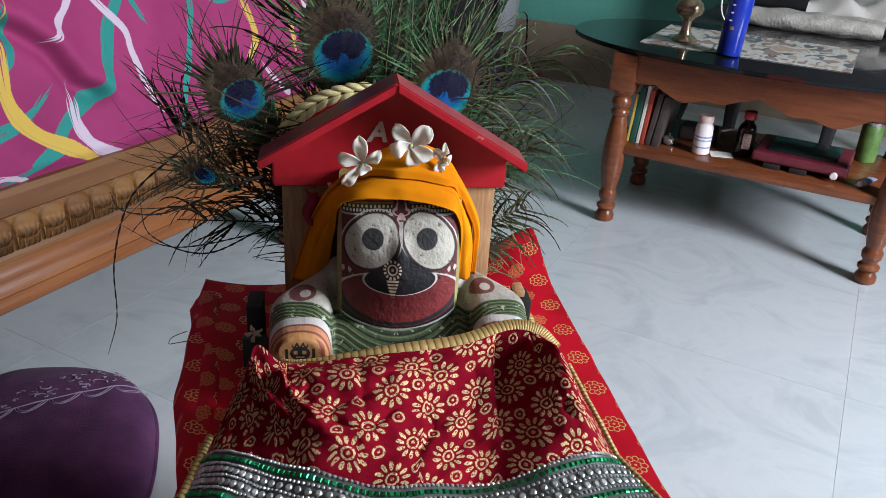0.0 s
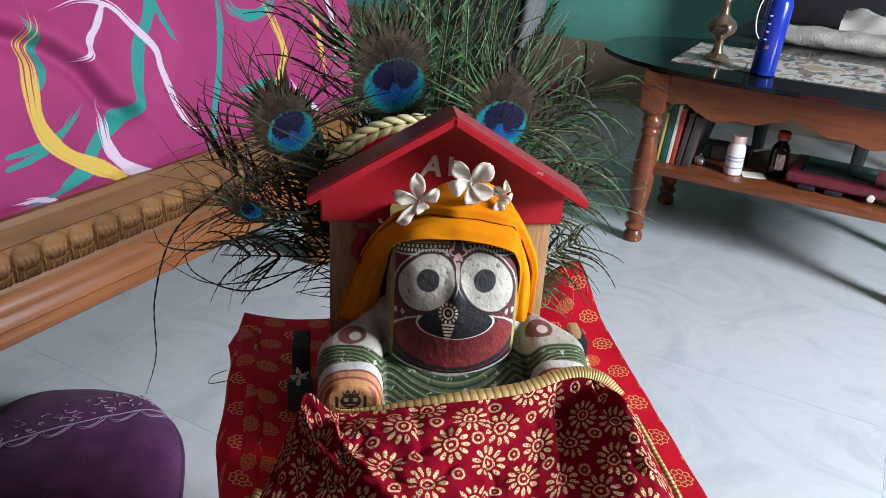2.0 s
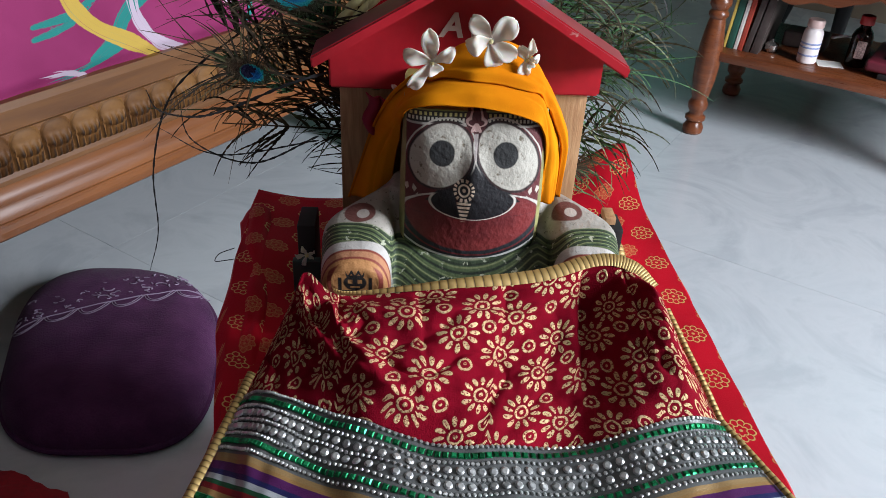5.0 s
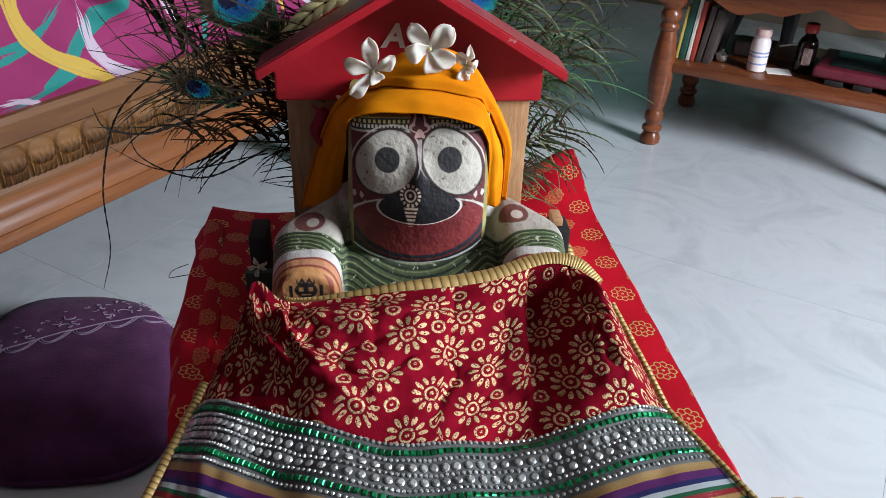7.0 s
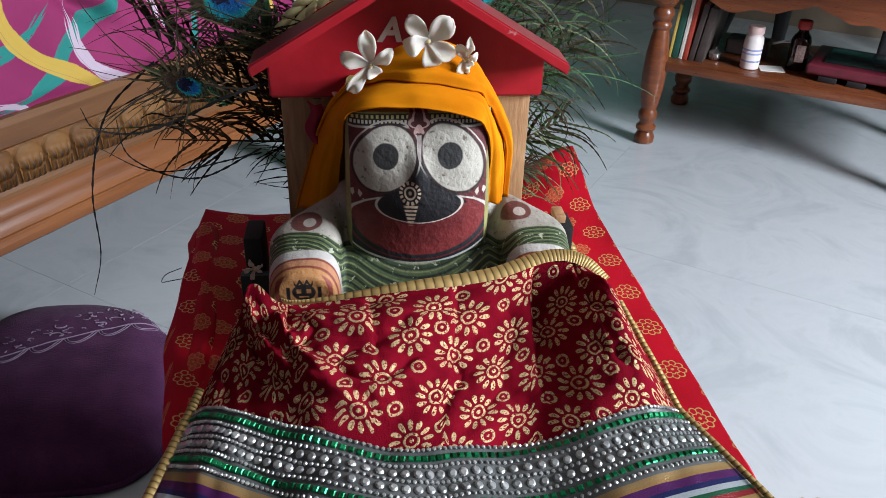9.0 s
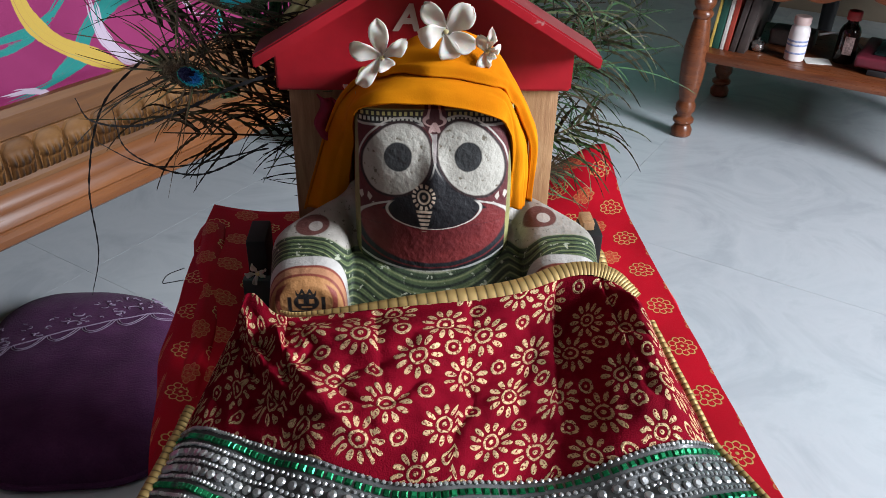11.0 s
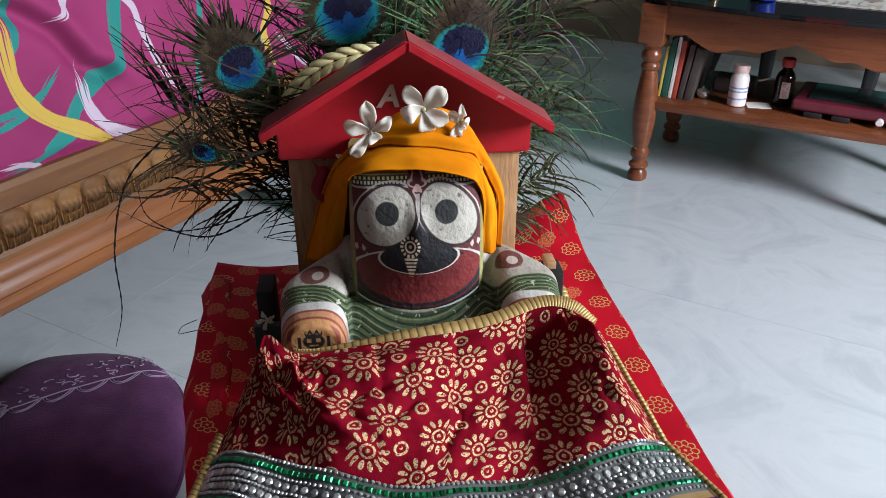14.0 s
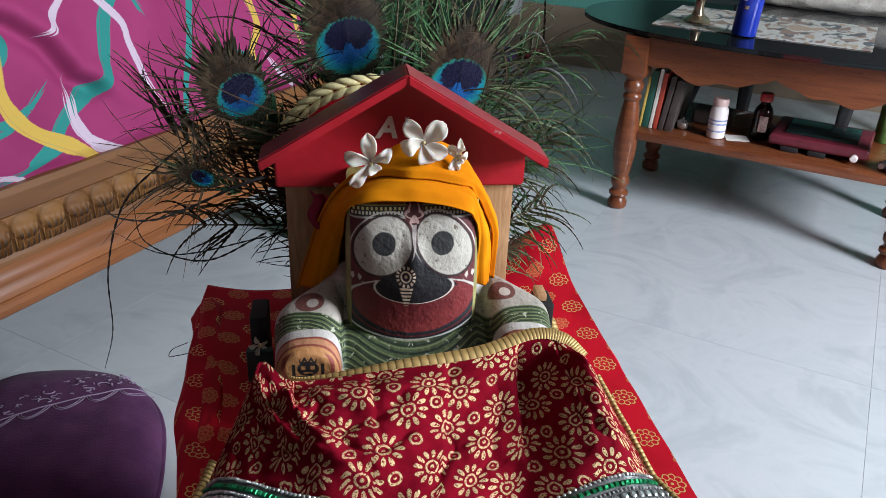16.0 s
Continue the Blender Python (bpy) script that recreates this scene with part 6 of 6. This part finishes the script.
        for k in range(90 if size > 0.02 else 30):
            side = -1 if k % 2 else 1
            o = eye - d0 * tall * rnd.uniform(0.85, 2.3) - nrm * 0.001
            n = size * rnd.uniform(0.8, 1.15)
            strip(bm, [o + (d0 * 0.72 + across * side * 0.72) * n * j / 6 + d0 * n * 0.22 * (j / 6) ** 2 for j in range(7)], 0.0014, nrm)
        tagged(part("lower_vane", bm, M["feather_green"], ob, "close-set green barbs under the eye spot"), kind="stuff")
    return ob


def g_width(g):
    return 0.25 + 0.75 * g


FACE = (0.0, -0.85, 0.52)
feather((0.000, 0.062, TOP + 0.01), (-0.0360, 0.050, 0.6450), (0.12, -0.85, 0.52), 0.031, 0.035, "upright peacock feather with a large blue eye", seed=3, barbs=170, reach=0.105, bend=0.010)
feather((0.010, 0.050, TOP + 0.01), (0.0400, 0.032, 0.6240), (0.30, -0.80, 0.5), 0.029, 0.035, "peacock feather with a bright blue eye over the roof", seed=4, barbs=160, reach=0.10, bend=-0.008)
feather((-0.006, 0.058, TOP + 0.01), (-0.1070, 0.022, 0.6150), (-0.1, -0.85, 0.5), 0.0225, 0.027, "peacock feather with a turquoise eye against the pink sheet", seed=5, barbs=150, under=0.35, reach=0.105, bend=0.012, m_barb="feather_barb_dark")
feather((-0.004, 0.050, TOP + 0.05), (-0.132, -0.004, 0.564), (-0.35, -0.85, 0.4), 0.0072, 0.015, "small brown peacock feather reaching over the bed side", seed=6, barbs=70, reach=0.075, under=0.25, m_barb="feather_barb_dark", fringe=30)
feather((0.000, 0.064, TOP + 0.02), (0.012, 0.070, 0.690), FACE, 0.030, 0.036, "tall green peacock feather at the middle of the fan", seed=7, barbs=130, reach=0.105, with_eye=False, bend=-0.010)
feather((-0.004, 0.066, TOP + 0.02), (-0.070, 0.062, 0.680), FACE, 0.030, 0.036, "tall brown-green peacock feather beside the large eye", seed=8, barbs=120, reach=0.11, with_eye=False, m_barb="feather_barb_dark", bend=0.010)
feather((0.010, 0.058, TOP + 0.03), (0.110, 0.058, 0.640), (0.15, -0.85, 0.5), 0.030, 0.036, "loose green peacock feather spreading outward", seed=9, barbs=120, reach=0.085, with_eye=False, wild=0.8, bend=-0.02, droop=0.09)
feather((0.020, 0.052, TOP + 0.05), (0.120, 0.046, 0.575), (0.2, -0.85, 0.5), 0.030, 0.036, "thin green peacock feather pointing sideways", seed=10, barbs=100, reach=0.055, with_eye=False, wild=0.7, bend=-0.012, droop=0.09)
feather((0.024, 0.050, TOP + 0.04), (0.112, 0.044, 0.520), (0.2, -0.85, 0.5), 0.030, 0.036, "short green peacock feather beside the wooden post", seed=12, barbs=80, reach=0.045, with_eye=False, wild=0.7, droop=0.08)
feather((-0.020, 0.048, TOP + 0.07), (-0.150, 0.004, 0.525), (-0.3, -0.85, 0.4), 0.012, 0.02, "dark drooping peacock feather beside the wooden post", seed=13, barbs=50, reach=0.06, under=0.2, with_eye=False, m_barb="feather_barb_dark", droop=0.08)
feather((-0.020, 0.052, TOP + 0.06), (-0.160, 0.020, 0.590), (-0.2, -0.85, 0.4), 0.012, 0.02, "dark thin peacock feather against the bed", seed=14, barbs=55, reach=0.07, under=0.3, with_eye=False, m_barb="feather_barb_dark")

# single long strands that hang away from the fan
bm = bmesh.new()
for pts, w in (([(-0.070, 0.01, 0.562), (-0.103, 0.0, 0.555), (-0.138, 0.0, 0.539), (-0.161, -0.008, 0.534), (-0.183, -0.010, 0.538), (-0.189, -0.010, 0.551)], 0.0018), ([(-0.146, 0.0, 0.575), (-0.177, -0.005, 0.545), (-0.192, -0.010, 0.500), (-0.195, -0.012, 0.455), (-0.204, -0.014, 0.425)], 0.0013),
               ([(-0.09, 0.0, 0.52), (-0.13, -0.01, 0.505), (-0.165, -0.012, 0.520), (-0.170, -0.012, 0.548)], 0.0012), ([(-0.09, 0.0, 0.517), (-0.15, -0.01, 0.510), (-0.185, -0.015, 0.530)], 0.0010),
               ([(0.06, 0.04, 0.60), (0.10, 0.04, 0.622), (0.125, 0.04, 0.60), (0.127, 0.04, 0.575)], 0.0012), ([(0.05, 0.04, 0.62), (0.09, 0.045, 0.645), (0.11, 0.045, 0.62)], 0.0010)):
    strip(bm, curve_through(pts, 40), w, Vector((0, -0.85, 0.5)))
tagged(solid("feather_strand", bm, M["black_paint"]), "few long dark peacock strands hanging from the fan", "feather", kind="stuff")

# long dark strands sweeping out on the bed side, curled at their ends
bm = bmesh.new()
rnd = random.Random(21)
for k in range(26):
    a = radians(rnd.uniform(150, 196))
    o = Vector((-0.055 + rnd.uniform(-0.01, 0.02), 0.018 + rnd.uniform(-0.01, 0.02), 0.545 + rnd.uniform(-0.02, 0.05)))
    n = rnd.uniform(0.09, 0.145)
    turn = rnd.choice((-1, 1)) * rnd.uniform(0.2, 1.1)
    pts, ang = [o], a
    for j in range(14):
        ang += turn / 14 * (0.3 + 1.6 * (j / 13) ** 2)
        pts.append(pts[-1] + Vector((math.cos(ang), -0.12, math.sin(ang))) * n / 14)
    strip(bm, pts, rnd.uniform(0.0009, 0.0016), Vector((0, -0.85, 0.5)))
tagged(solid("feather_strand", bm, M["feather_barb_dark"]), "many dark curled peacock strands reaching over the bed side", "feather", kind="stuff")


def fishbone(base, tip, bend, label, seed, leaf=0.014, m="feather_green"):
    """A narrow sword feather: a shaft with short dense barbs on both sides."""
    rnd = random.Random(seed)
    base, tip = Vector(base), Vector(tip)
    ob = thing("sword_feather", label, "feather", group="peacock sword feathers")
    line = curve_through([base, base.lerp(tip, 0.5) + Vector((bend, 0, 0)), tip], 60)
    part("shaft", tube_into(bmesh.new(), line, [0.0010 - 0.0007 * k / 59 for k in range(60)], 5), M["shaft"], ob)
    bm = bmesh.new()
    face = Vector((0, -0.85, 0.5)).normalized()
    for k in range(14, 60):
        d = (line[min(59, k + 1)] - line[k - 1]).normalized()
        sd = d.cross(face).normalized()
        for s in (-1, 1):
            for e in range(3):
                n = leaf * rnd.uniform(0.8, 1.15) * (1 - 0.55 * (k / 59) ** 3)
                q = line[k] + d * rnd.uniform(-0.001, 0.001)
                strip(bm, [q + (d * 0.92 + sd * s * 0.36) * n * j / 4 + sd * s * n * 0.06 * (j / 4) ** 2 for j in range(5)], 0.0013, face)
    tagged(part("vane", bm, M[m], ob), kind="stuff")
    return ob


fishbone((0.004, 0.056, TOP + 0.05), (0.016, 0.062, 0.705), 0.006, "bright green narrow sword feather standing upright", 31)
fishbone((0.002, 0.057, TOP + 0.05), (0.004, 0.052, 0.712), -0.006, "green narrow sword feather standing upright", 32)
fishbone((0.008, 0.064, TOP + 0.05), (0.038, 0.066, 0.695), 0.004, "green sword feather leaning outward", 33)
fishbone((0.010, 0.066, TOP + 0.05), (0.084, 0.066, 0.672), -0.012, "green curved sword feather leaning outward", 34, 0.011)
fishbone((0.012, 0.060, TOP + 0.05), (0.072, 0.052, 0.690), -0.016, "bright green sword feather arching outward", 35, 0.012)
fishbone((-0.002, 0.060, TOP + 0.05), (-0.012, 0.060, 0.700), 0.004, "dull green sword feather beside the large eye", 36, 0.012)
fishbone((0.010, 0.058, TOP + 0.05), (0.052, 0.056, 0.705), -0.010, "long green sword feather standing in the fan", 37, 0.013)

# curled green and dark strands springing out over the far slope of the roof
for m, count, seed, label in ((M["feather_barb"], 60, 41, "many curled green peacock strands over the roof"), (M["feather_barb_dark"], 34, 43, "curled dark peacock strands beside the roof")):
    bm = bmesh.new()
    rnd = random.Random(seed)
    for k in range(count):
        a = radians(rnd.uniform(-28, 82))
        o = Vector((0.035 + rnd.uniform(0, 0.04), 0.040 + rnd.uniform(-0.008, 0.02), 0.575 + rnd.uniform(-0.05, 0.04)))
        n = rnd.uniform(0.05, 0.10)
        turn = -rnd.uniform(0.2, 2.6) if rnd.random() < 0.75 else rnd.uniform(0.2, 1.5)
        pts, ang = [o], a
        for j in range(14):
            ang += turn / 14 * (0.7 + 0.9 * (j / 13))
            pts.append(pts[-1] + Vector((math.cos(ang), -0.06, math.sin(ang))) * n / 14)
        strip(bm, pts, rnd.uniform(0.0007, 0.0013), Vector((0, -0.85, 0.5)))
    tagged(solid("feather_strand", bm, m), label, "feather", kind="stuff")

# a small dark fan of barbs beside the wooden post
bm = bmesh.new()
rnd = random.Random(51)
for k in range(46):
    a = radians(lerp(-62, 52, k / 45) + rnd.uniform(-2, 2))
    n = rnd.uniform(0.014, 0.021)
    strip(bm, [Vector((0.0772 + math.cos(a) * n * j / 5, 0.024, 0.492 + math.sin(a) * n * j / 5 + 0.0015 * (j / 5) ** 2)) for j in range(6)], 0.00055, Vector((0, -0.85, 0.5)))
tagged(solid("feather_fan", bm, M["feather_barb_dark"]), "small dark fan of fine barbs beside the post", "feather", kind="stuff")

# gold ribbon lying between the seat block and the braid
line = curve_through([(0.0985, 0.012, 0.4530), (0.1045, -0.004, 0.4520), (0.1085, -0.020, 0.4470), (0.1130, -0.036, 0.4440), (0.1150, -0.055, 0.4430), (0.1120, -0.075, 0.4470)], 60)


def ribbon_place(s, t):
    i = min(59, int(round(s * 59)))
    d = (line[min(59, i + 1)] - line[max(0, i - 1)]).normalized()
    side_dir = d.cross(Vector((0.2, -0.3, 0.93))).normalized()
    return line[i] + side_dir * 0.011 * (t - 0.5) + Vector((0, 0, 0.0016 * math.sin(s * 26) + 0.0012 * math.sin(t * 6)))


ribbon = tagged(solid("gold_ribbon", sheet(59, 8, ribbon_place, 0.10, 0.011), M["gold_braid"]), "crinkled gold ribbon lying on the red cloth", "ribbon")
m = ribbon.modifiers.new("thick", "SOLIDIFY")
m.thickness, m.offset = 0.0008, 0

# scrap of pink cloth and a pale petal tucked under the gable
scrap = tagged(solid("cloth_scrap", sheet(16, 20, lambda s, t: Vector((lerp(-0.060, -0.043, s) + 0.002 * math.sin(t * 7), -0.004 - 0.004 * abs(math.sin(s * 7)) - 0.004 * t, lerp(0.5515, 0.528, t) - 0.004 * s)), 0.017, 0.02), plain("pink_cotton", (0.24, 0.008, 0.035), 0.8, grain=300)),
               "scrap of deep pink cloth hanging under the gable", "cloth")
m = scrap.modifiers.new("thick", "SOLIDIFY")
m.thickness, m.offset = 0.0008, 0
pale = tagged(solid("loose_petal", petal_bm(0.011, 0.006, 0.4, 0.6, 8, 6), M["petal"], pose(-0.0405, -0.014, 0.5515, 70, 0, 100)), "single white petal caught under the gable", "petal")
m = pale.modifiers.new("thick", "SOLIDIFY")
m.thickness, m.offset = 0.0006, 0
